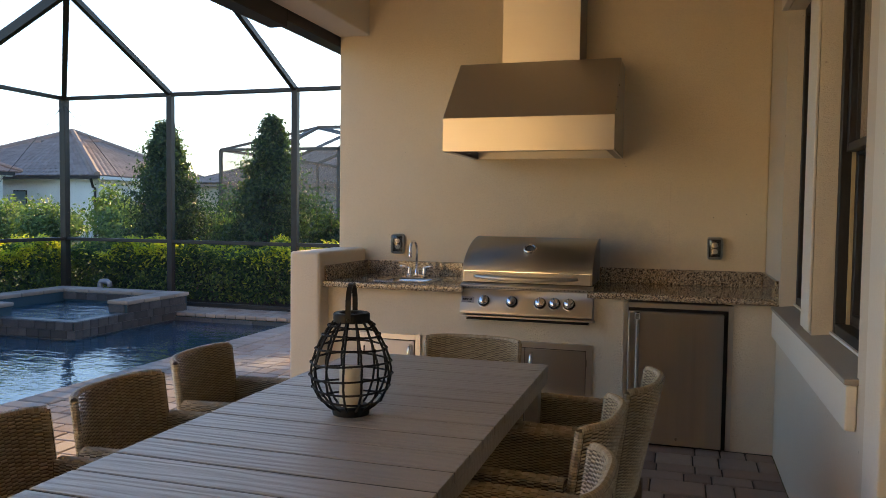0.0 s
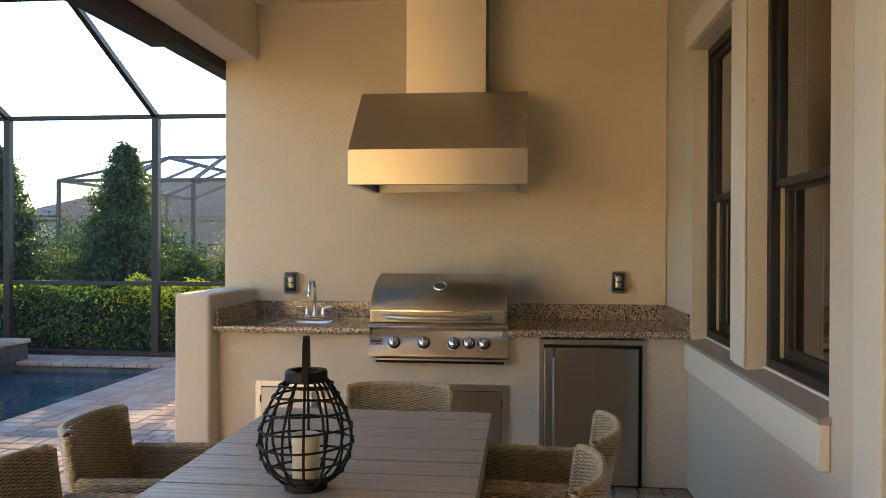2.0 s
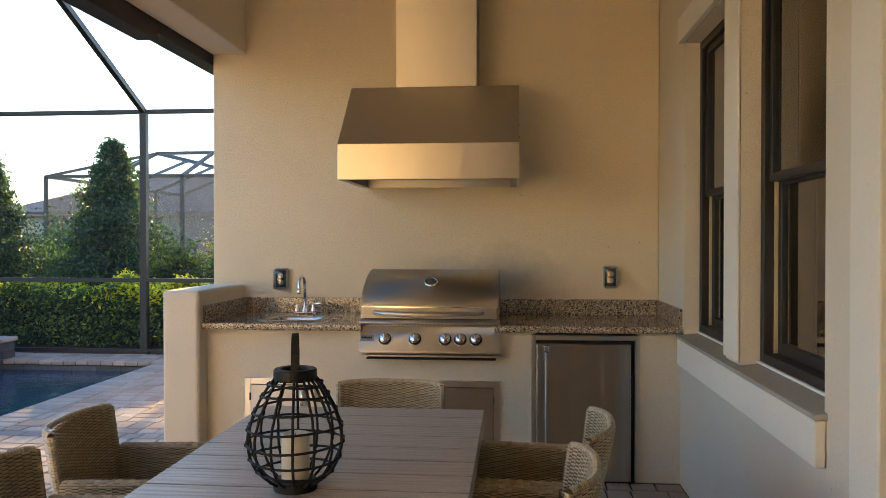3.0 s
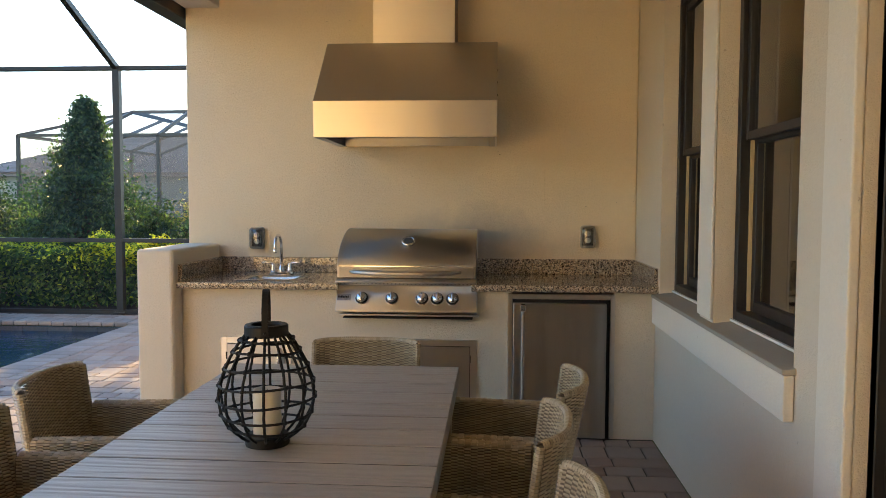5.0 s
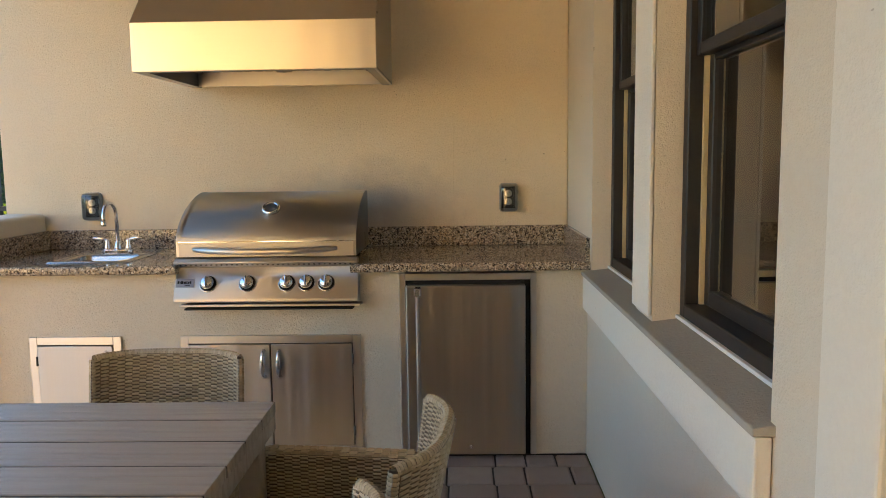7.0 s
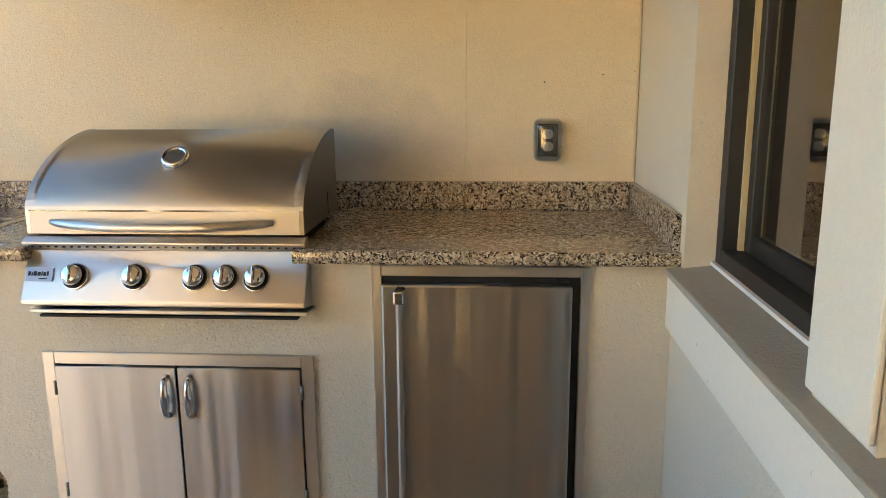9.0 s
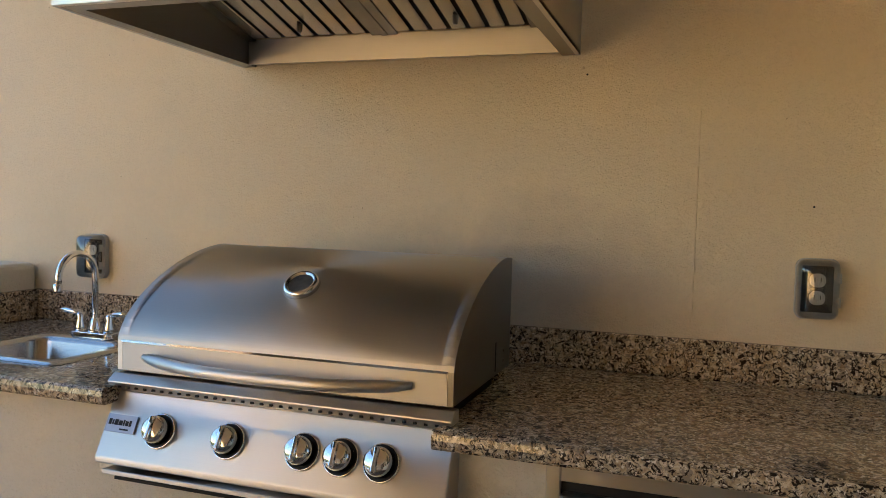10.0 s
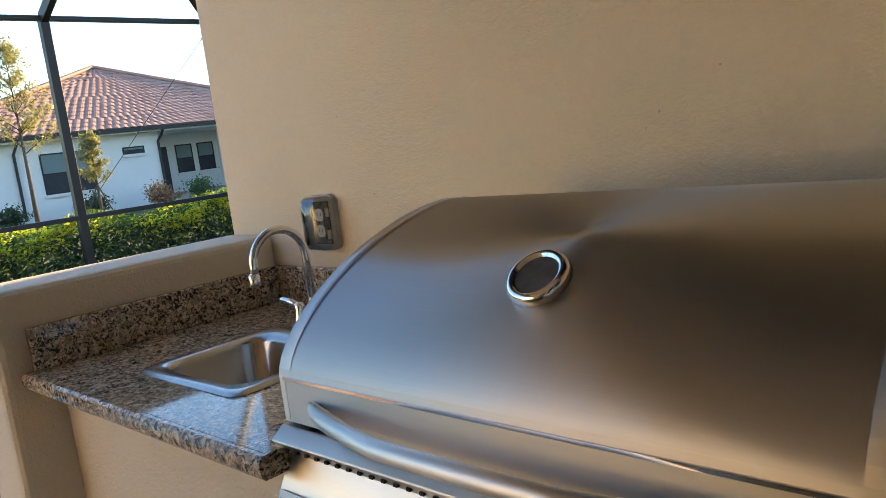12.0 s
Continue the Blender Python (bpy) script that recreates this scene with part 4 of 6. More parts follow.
def woven(bm, place, lu, lv, cu=0.022, cv=0.0115, rise=0.0042):
    """Lays short raised strands, offset row by row, over a sheet place(u, v) in metres."""
    nv = max(1, round(lv / cv))
    nu = max(1, round(lu / cu))
    dv, du = lv / nv, lu / nu
    for i in range(nu):
        for j in range(-1, nv):
            v0 = (j + (0.5 if i % 2 else 0.0)) * dv
            v1 = v0 + dv
            v0, v1 = max(0.0, v0), min(lv, v1)
            if v1 - v0 < 0.3 * dv:
                continue
            g = 0.0008
            u0, u1 = i * du - 0.002, (i + 1) * du + 0.002
            u0, u1, v0, v1 = max(0.0, u0), min(lu, u1), v0 + g, v1 - g
            uc, vc = (u0 + u1) / 2, (v0 + v1) / 2
            p = place(uc, vc)
            nrm = (place(uc + 0.002, vc) - p).cross(place(uc, vc + 0.002) - p).normalized()
            q = [bm.verts.new(place(a, b) + nrm * h) for a, b, h in ((u0 + g, v0, -0.001), (u1 - g, v0, -0.001), (u1 - g, v1, -0.001), (u0 + g, v1, -0.001))]
            k = 0.22 * (u1 - u0)
            m0, m1 = bm.verts.new(place(u0 + k, vc) + nrm * rise), bm.verts.new(place(u1 - k, vc) + nrm * rise)
            bm.faces.new((q[0], q[1], m1, m0))
            bm.faces.new((q[2], q[3], m0, m1))
            bm.faces.new((q[1], q[2], m1))
            bm.faces.new((q[3], q[0], m0))


def woven_part(name, parent, sheets, core, label=""):
    ob = part(name, core, weave_core, parent, label)
    bm = bmesh.new()
    for place, lu, lv in sheets:
        woven(bm, place, lu, lv)
    me = bpy.data.meshes.new("weave")
    bm.to_mesh(me)
    bm.free()
    me.materials.append(weave)
    st = new("weave", me)
    st.parent = ob
    return ob


def dining_chair():
    """A woven armchair, facing +y, its origin on the floor under the seat."""
    top = thing("dining_chair", "woven tan resin wicker dining armchair", "chair", group="wicker chairs round the table")
    W, TOP, LOW, T = 0.475, 0.758, 0.30, 0.028

    def back(u, v, off):
        # u across, v up; bowed in plan and leaning back
        x = u - W / 2
        z = LOW + v
        y = -0.20 - 0.095 * (z - LOW) / (TOP - LOW) + (0.04 + 0.035 * (z - LOW) / (TOP - LOW)) * abs(2 * x / W) ** 3.2
        tip = max(0.0, abs(x) - (W / 2 - 0.03)) / 0.03
        z = z - 0.004 * tip * tip * (v / (TOP - LOW))
        return Vector((x, y + off, z))

    lv = TOP - LOW
    core = bmesh.new()
    nu, nv = 14, 4
    grids = []
    for off in (0.0, -T):
        grids.append([[core.verts.new(back(W * i / nu, lv * j / nv, off)) for i in range(nu + 1)] for j in range(nv + 1)])
    for g in grids:
        for j in range(nv):
            for i in range(nu):
                core.faces.new((g[j][i], g[j][i + 1], g[j + 1][i + 1], g[j + 1][i]))
    a, b = grids
    for i in range(nu):
        core.faces.new((a[nv][i], a[nv][i + 1], b[nv][i + 1], b[nv][i]))
        core.faces.new((a[0][i], a[0][i + 1], b[0][i + 1], b[0][i]))
    for j in range(nv):
        core.faces.new((a[j][0], a[j + 1][0], b[j + 1][0], b[j][0]))
        core.faces.new((a[j][nu], a[j + 1][nu], b[j + 1][nu], b[j][nu]))
    bk = woven_part("backrest", top, [(lambda u, v: back(W - u, v, 0.0), W, lv), (lambda u, v: back(u, v, -T), W, lv)], core)
    # wrapped rim along the top and sides
    bm = bmesh.new()
    path = [back(0, lv * j / 8, -T / 2) for j in range(9)] + [back(W * i / 26, lv, -T / 2) for i in range(1, 27)] + [back(W, lv * j / 8, -T / 2) for j in range(7, -1, -1)]
    wrap(bm, path, T / 2 - 0.0005)
    rim = part("rim", bm, weave, bk, smooth=False)
    # arms: upright woven panels with wide rounded tops
    for s in (-1, 1):
        y0, y1 = -0.195, 0.27
        x0, x1 = s * 0.268, s * 0.218

        def arm_top(y):
            f = (y - y0) / (y1 - y0)
            return 0.596 - 0.02 * max(0.0, f - 0.85) / 0.15

        core = bmesh.new()
        ys = [y0 + (y1 - y0) * i / 10 for i in range(11)]
        lo, li, ho, hi = ([core.verts.new(p(y)) for y in ys] for p in (lambda y: (x0, y, 0.28), lambda y: (x1, y, 0.28), lambda y: (x0, y, arm_top(y)), lambda y: (x1, y, arm_top(y))))
        for i in range(10):
            for p, q in ((lo, li), (li, hi), (hi, ho), (ho, lo)):
                core.faces.new((p[i], p[i + 1], q[i + 1], q[i]))
        for e in (0, 10):
            core.faces.new((lo[e], li[e], hi[e], ho[e]))
        L = y1 - y0

        def side(xx, flip):
            def f(u, v):
                y = y1 - u if flip else y0 + u
                return Vector((xx, y, 0.28 + v / 0.36 * (arm_top(y) - 0.28)))
            return f

        def over(u, v):
            y = y0 + u
            c = v / 0.05
            return Vector((x1 + (x0 - x1) * c, y, arm_top(y) + 0.010 * math.sin(c * math.pi)))

        def nose(u, v):
            c = u / 0.05
            return Vector((x0 + (x1 - x0) * c, y1 + 0.008 * math.sin(c * math.pi), 0.28 + v / 0.33 * (arm_top(y1) - 0.28)))

        def tail(u, v):
            c = u / 0.05
            return Vector((x0 + (x1 - x0) * c, y0 - 0.006 * math.sin(c * math.pi), 0.28 + v / 0.33 * (arm_top(y0) - 0.28)))

        flip = s < 0
        woven_part("arm", top, [(side(x0, flip), L, 0.36), (side(x1, not flip), L, 0.36), ((lambda u, v: over(u, 0.05 - v)) if s > 0 else over, L, 0.05), (nose if s < 0 else (lambda u, v: nose(0.05 - u, v)), 0.05, 0.33), (tail if s > 0 else (lambda u, v: tail(0.05 - u, v)), 0.05, 0.33)], core)
    # seat
    core = boxed(-0.217, 0.217, -0.20, 0.26, 0.37, 0.425)
    woven_part("seat", top, [(lambda u, v: Vector((-0.217 + u, -0.2 + v, 0.427)), 0.434, 0.46), (lambda u, v: Vector((-0.217 + u, 0.262, 0.30 + v)), 0.434, 0.125)], core)
    for x in (-0.24, 0.24):
        for y in (-0.205, 0.24):
            part("leg", prism(bmesh.new(), [(x - 0.02, y - 0.02), (x + 0.02, y - 0.02), (x + 0.02, y + 0.02), (x - 0.02, y + 0.02)], "z", 0.0, 0.29, 0.004), weave_core, top)
    return top


def wrap(bm, path, r):
    """A rim wound with strands: a row of short overlapping sleeves along a path."""
    pts = [Vector(p) for p in path]
    out = [pts[0]]
    step = 0.0095
    for a, b in zip(pts, pts[1:]):
        d = (b - a).length
        n = max(1, round(d / step))
        out += [a + (b - a) * k / n for k in range(1, n + 1)]
    for a, b in zip(out, out[1:]):
        w = (b - a)
        if w.length > 1e-5:
            tube(bm, [a + w * 0.04, a + w * 0.5, b - w * 0.04], [r * 0.93, r * 1.03, r * 0.93], 8, caps=False)


def lantern():
    top = thing("lantern", "black woven-wire lantern with a loop handle on the table", "lantern", pose(-0.440, 5.563, TZ + 0.001))
    part("base", turned(bmesh.new(), [(0.059, 0.0), (0.060, 0.004), (0.060, 0.023), (0.057, 0.027), (0.0, 0.027)], 32), black_metal, top, smooth=False)
    prof = lambda z: 0.056 + 0.073 * math.sin(min(1.0, (z - 0.018) / 0.285) ** 0.80 * math.pi) ** 0.85
    zs = [0.019 + 0.285 * i / 20 for i in range(21)]
    ribs = 14
    for k in range(ribs):
        a = k * math.tau / ribs
        jit = random.Random(k)
        pts = [((prof(z) + 0.0015 * jit.uniform(-1, 1)) * math.cos(a), (prof(z) + 0.0015 * jit.uniform(-1, 1)) * math.sin(a), z) for z in zs]
        part("rib", tube(bmesh.new(), pts, 0.0038, 8), black_metal, top, smooth=True)
    for q, z in enumerate((0.052, 0.088, 0.130, 0.174, 0.218, 0.260, 0.288)):
        bm = bmesh.new()
        r = prof(z) + 0.003
        tube(bm, [(r * math.cos(i * math.tau / 56), r * math.sin(i * math.tau / 56), z + 0.0035 * math.sin(i * math.tau / 56 * 2 + q)) for i in range(56)], 0.0034, 7, closed=True)
        for k in range(ribs):
            a = k * math.tau / ribs
            bmesh.ops.create_icosphere(bm, subdivisions=1, radius=0.0072, matrix=Matrix.Translation((r * math.cos(a), r * math.sin(a), z + 0.0035 * math.sin(a * 2 + q))))
        part("ring", bm, black_metal, top, smooth=True)
    bm = turned(bmesh.new(), [(0.038, 0.299), (0.058, 0.299), (0.059, 0.303), (0.059, 0.326), (0.056, 0.330), (0.040, 0.330), (0.038, 0.326), (0.038, 0.299)], 36)
    part("collar", bm, black_metal, top)
    bm = bmesh.new()
    path = [(0, -0.062, 0.305), (0, -0.058, 0.375)] + [(0, -0.052 * math.cos(math.pi * i / 14), 0.378 + 0.046 * math.sin(math.pi * i / 14)) for i in range(1, 14)] + [(0, 0.058, 0.375), (0, 0.062, 0.305)]
    prev = None
    for i, p in enumerate(path):
        p = Vector(p)
        d = (Vector(path[min(i + 1, len(path) - 1)]) - Vector(path[max(i - 1, 0)])).normalized()
        nrm = Vector((1, 0, 0)).cross(d)
        ring = [bm.verts.new(p + Vector((sx * 0.0085, 0, 0)) + nrm * sn * 0.0018) for sx, sn in ((-1, -1), (1, -1), (1, 1), (-1, 1))]
        if prev:
            for k in range(4):
                bm.faces.new((prev[k], prev[(k + 1) % 4], ring[(k + 1) % 4], ring[k]))
        else:
            bm.faces.new(ring)
        prev = ring
    bm.faces.new(prev)
    moved(bm, pose(0, 0, 0, 0, 0, 13))
    part("handle", bm, black_metal, top, "flat black loop handle")
    for s in (-1, 1):
        part("rivet", moved(turned(bmesh.new(), [(0.004, 0.0), (0.003, s * 0.003), (0.0, s * 0.0035)], 10, (0, s * 0.0645, 0.314), "y"), pose(0, 0, 0, 0, 0, 13)), black_metal, top)
    candle = thing("candle", "cream pillar candle standing inside the lantern", "candle", pose(-0.440, 5.563, TZ + 0.0285))
    part("wax", turned(bmesh.new(), [(0.037, 0.0), (0.038, 0.004), (0.038, 0.120), (0.0365, 0.124), (0.033, 0.123), (0.027, 0.116), (0.0, 0.114)], 30), wax, candle, smooth=True)
    part("wick", tube(bmesh.new(), [(0, 0, 0.115), (0.001, 0, 0.124)], 0.001, 6), black_metal, candle)


dining_table()
chair = dining_chair()
chair.matrix_basis = pose(-1.185, 6.21, 0, 0, 0, -84)
CHAIRS = [(-1.10, 5.57, -87), (-1.07, 4.99, -85), (0.197, 6.33, 84), (0.090, 5.79, 85), (0.108, 5.17, 87), (-0.405, 6.735, 180)]
for cx, cy, turn in CHAIRS:
    copy_thing(chair, pose(cx, cy, 0, 0, 0, turn))
lantern()

# ---- pool, spa, cage ----
def pool():
    bm = bmesh.new()
    x0, x1, y0, y1 = -7.95, -3.95, 1.5, 12.05
    for d in ((x0 - 0.2, x0, y0 - 0.2, y1 + 0.2), (x1, x1 + 0.2, y0 - 0.2, y1 + 0.2), (x0, x1, y0 - 0.2, y0), (x0, x1, y1, y1 + 0.2)):
        box(bm, *d, -1.5, -0.052)
    box(bm, x0 - 0.2, x1 + 0.2, y0 - 0.2, y1 + 0.2, -1.6, -1.5)
    struct("pool_basin", bm, pool_plaster, "dark blue plastered pool basin", "pool")
    struct("pool_water", boxed(x0 + 0.003, x1 - 0.003, y0 + 0.003, y1 - 0.003, -1.45, -0.105), water, "rippled dark blue pool water", "water")
    band = tagged(new("pool_band"), "band of dark stone tiles along the waterline", "tile", kind="structure")
    me = bpy.data.meshes.new("tile")
    b = box(bmesh.new(), -0.147, 0.147, -0.014, 0.0, -0.075, 0.075, 0.003, 1)
    bmesh.ops.recalc_face_normals(b, faces=b.faces)
    b.to_mesh(me)
    b.free()
    me.materials.append(pool_tile_obj)
    for i in range(7):
        piece("tile", me, band, pose(-5.75 + 0.3 * i, 12.048, -0.13))
    for i in range(13):
        piece("tile", me, band, pose(-7.94, 8.0 + 0.3 * i, -0.13, 0, 0, 90))
    cop = tagged(new("pool_coping"), "rounded paver coping along the pool edge", "coping", kind="structure")
    me = bpy.data.meshes.new("coping_stone")
    b = box(bmesh.new(), -0.074, 0.074, -0.15, 0.15, -0.05, 0.006, 0.016, 2)
    bmesh.ops.recalc_face_normals(b, faces=b.faces)
    b.to_mesh(me)
    b.free()
    me.materials.append(coping_obj)
    for i in range(42):
        piece("coping_stone", me, cop, pose(-3.80, 5.85 + 0.1515 * i, 0.004, 0, 0, 90))
    for i in range(14):
        piece("coping_stone", me, cop, pose(-5.87 + 0.1515 * i + 0.076, 12.19, 0.004))


def spa():
    """Raised square spa: high walls at the back, a low spillway at the front corner."""
    top = thing("spa", "raised stone-clad spa spilling into the pool", "spa")
    x0, x1, y0, y1, t = -8.0, -5.9, 10.25, 12.32, 0.26
    hi, lo = 0.20, 0.085
    for d in ((x0, x1, y1 - t, y1, hi), (x0, x0 + t, y0, y1 - t, hi), (x1 - t, x1, 11.12, y1 - t, hi), (x0 + t, -7.05, y0, y0 + t, hi), (-7.05, x1 - t, y0, y0 + t, lo), (x1 - t, x1, y0, 11.12, lo)):
        body = part("wall", boxed(*d[:4], -1.4, d[4]), pool_plaster, top)
    part("floor", boxed(x0 + t, x1 - t, y0 + t, y1 - t, -0.9, -0.8), pool_plaster, top)
    tagged(part("spa_water", boxed(x0 + t, x1 - t, y0 + t, y1 - t, -0.75, 0.075), spa_ripples), "rippled blue spa water", "water", kind="structure")
    # facing stones, laid in courses
    rng = random.Random(5)
    meshes = []
    for w in (0.12, 0.17, 0.23):
        me = bpy.data.meshes.new("stone")
        b = box(bmesh.new(), -w / 2 + 0.002, w / 2 - 0.002, -0.02, 0.0, -0.046, 0.046, 0.004, 1)
        bmesh.ops.recalc_face_normals(b, faces=b.faces)
        b.to_mesh(me)
        b.free()
        me.materials.append(pool_tile_obj)
        meshes.append((w, me))

    def course(along, fixed, a0, a1, z):
        a = a0
        while a < a1 - 0.06:
            w, me = rng.choice(meshes)
            if a + w > a1:
                w, me = meshes[0]
            m = pose(a + w / 2, fixed, z) if along == "x" else pose(fixed, a + w / 2, z, 0, 0, 90)
            piece("stone", me, body, m)
            a += w

    for k in range(4):
        z = hi - 0.05 - 0.096 * k
        course("y", x1, 11.12 if k < 1 else y0, y1, z)
        course("x", y0, x0 if k else x0, -7.05 if k < 1 else x1, z)
    course("x", y1 - t, x0 + t, x1 - t, hi - 0.05)
    course("x", 11.12, x1 - t, x1, hi - 0.05)
    cap = [(x0 - 0.02, x1 + 0.03, y1 - t - 0.02, y1 + 0.02, hi), (x0 - 0.02, x0 + t + 0.02, y0 - 0.03, y1 - t - 0.022, hi), (x1 - t - 0.02, x1 + 0.03, 11.10, y1 - t - 0.022, hi), (x0 + t + 0.022, -7.03, y0 - 0.03, y0 + t + 0.02, hi)]
    for a, b, c, d, z in cap:
        nx, ny = max(1, round((b - a) / 0.36)), max(1, round((d - c) / 0.36))
        if b - a > d - c:
            for i in range(nx):
                part("cap_stone", boxed(a + (b - a) * i / nx + 0.002, a + (b - a) * (i + 1) / nx - 0.002, c, d, z + 0.001, z + 0.052, bevel=0.014), coping_obj, top)
        else:
            for i in range(ny):
                part("cap_stone", boxed(a, b, c + (d - c) * i / ny + 0.002, c + (d - c) * (i + 1) / ny - 0.002, z + 0.001, z + 0.052, bevel=0.014), coping_obj, top)
    part("spillway", boxed(-7.02, x1 + 0.01, y0 - 0.01, y0 + 0.12, lo + 0.001, lo + 0.022, bevel=0.006), pool_tile_obj, top)
    part("spillway", boxed(x1 - 0.12, x1 + 0.01, y0 + 0.122, 11.098, lo + 0.001, lo + 0.022, bevel=0.006), pool_tile_obj, top)
    pipe = thing("pipe", "bent grey plastic pipe behind the spa", "pipe", pose(-7.55, 12.55, 0))
    pts = [(0.0, 0, 0.0), (0.0, 0, 0.27)] + [(0.05 - 0.05 * math.cos(a), 0, 0.27 + 0.05 * math.sin(a)) for a in (0.4, 0.8, 1.2, 1.57)] + [(0.13, 0, 0.32), (0.165, 0, 0.30), (0.175, 0, 0.24)]
    part("bend", tube(bmesh.new(), pts, 0.037, 12), pvc, pipe, smooth=True)


CX, CY = -8.345, 12.74                     # corner of the pool cage
CTOP, CRAIL, CROOF = 3.03, 0.92, 3.97


def cage():
    top = thing("pool_cage", "dark bronze aluminium pool cage with insect screen", "pool cage")
    far = [CX, -6.46, -4.46, -2.48, -0.5, 1.4]
    left = [10.80, 8.85, 6.9, 4.95, 3.0, 1.05]

    def bar(name, a, b, w, d=None):
        a, b = Vector(a), Vector(b)
        d = d or w
        bm = box(bmesh.new(), -w / 2, w / 2, -d / 2, d / 2, 0, (b - a).length, 0.003, 1)
        m = Matrix.Translation(a) @ (b - a).to_track_quat("Z", "Y").to_matrix().to_4x4()
        return part(name, moved(bm, m), bronze, top)

    for x in far:
        bar("post", (x, CY, 0.0), (x, CY, CTOP), 0.085 if x > CX else 0.10)
        bar("foot", (x, CY, 0.0), (x, CY, 0.03), 0.15)
    for y in left:
        bar("post", (CX, y, 0.0), (CX, y, CTOP), 0.09)
    for a, b in zip(far, far[1:]):
        for z, w in ((CTOP, 0.08), (CRAIL, 0.06), (0.03, 0.06)):
            bar("rail", (a + 0.03, CY, z), (b - 0.03, CY, z), w, 0.05)
    ys = [CY] + left
    for a, b in zip(ys, ys[1:]):
        for z, w in ((CTOP, 0.08), (CRAIL, 0.06), (0.03, 0.06)):
            bar("rail", (CX, a - 0.03, z), (CX, b + 0.03, z), w, 0.05)
    rx, ry = -6.46, 10.80
    bar("rafter", (CX, CY, CTOP), (rx, ry, CROOF), 0.07)
    for x in far[1:]:
        bar("rafter", (x, CY, CTOP), (x, ry, CROOF), 0.065, 0.07)
    for y in left:
        bar("rafter", (CX, y, CTOP), (rx, y, CROOF), 0.07, 0.12)
        bar("roof_beam", (rx, y, CROOF), (XE - 0.12, y, CROOF - 0.02), 0.07, 0.14)
    bar("purlin", (rx, ry, CROOF), (rx, left[-1], CROOF), 0.05)
    bar("roof_edge", (XE - 0.1, ry, CROOF - 0.02), (1.4, ry, CROOF - 0.02), 0.06)
    # thin bracing cables at the corner post
    for dx, dy in ((1.84, 0.0), (0.0, -1.90)):
        bm = tube(bmesh.new(), [(CX + 0.03, CY - 0.03, CTOP - 0.09), (CX + dx, CY + dy, CRAIL + 0.05)], 0.004, 5)
        part("cable", bm, bronze, top)
        d = Vector((dx, dy, CRAIL - CTOP + 0.14)).normalized()
        p = Vector((CX + 0.03, CY - 0.03, CTOP - 0.09))
        part("turnbuckle", tube(bmesh.new(), [p + d * 0.10, p + d * 0.18], 0.008, 6), bronze, top)
    bm = bmesh.new()
    for a, b in zip(far, far[1:]):
        quad(bm, (a, CY, 0.03), (b, CY, 0.03), (b, CY, CTOP), (a, CY, CTOP))
    sc = part("screen", bm, screen_fine, top, "fine dark insect screen")
    sc.visible_shadow = False
    bm = bmesh.new()
    for a, b in zip(ys, ys[1:]):
        quad(bm, (CX, a, 0.03), (CX, b, 0.03), (CX, b, CTOP), (CX, a, CTOP))
    sc = part("screen", bm, screen_fine, top, "fine dark insect screen")
    sc.visible_shadow = False


# ---- planting ----
def leaves(name, points, normals, size, material, seed, parent=None):
    """Many small folded leaves, one island each, joined in one mesh."""
    rng = np.random.default_rng(seed)
    n = len(points)
    d = normals + rng.normal(0, 0.6, (n, 3))
    d /= np.linalg.norm(d, axis=1)[:, None]
    a = np.cross(d, rng.normal(0, 1, (n, 3)))
    a /= np.linalg.norm(a, axis=1)[:, None]
    b = np.cross(d, a)
    s = size * rng.uniform(0.6, 1.3, (n, 1))
    tip, root, l, r = points + a * s, points - a * s, points + b * s * 0.5 + d * s * 0.15, points - b * s * 0.5 + d * s * 0.15
    v = np.stack([root, r, tip, l], 1).reshape(-1, 3)
    k = np.arange(n) * 4
    f = np.concatenate([np.stack([k, k + 1, k + 2], 1), np.stack([k, k + 2, k + 3], 1)])
    me = bpy.data.meshes.new(name)
    me.from_pydata(v.tolist(), [], f.tolist())
    me.materials.append(material)
    ob = new(name, me)
    if parent is not None:
        ob.parent = parent
    return ob


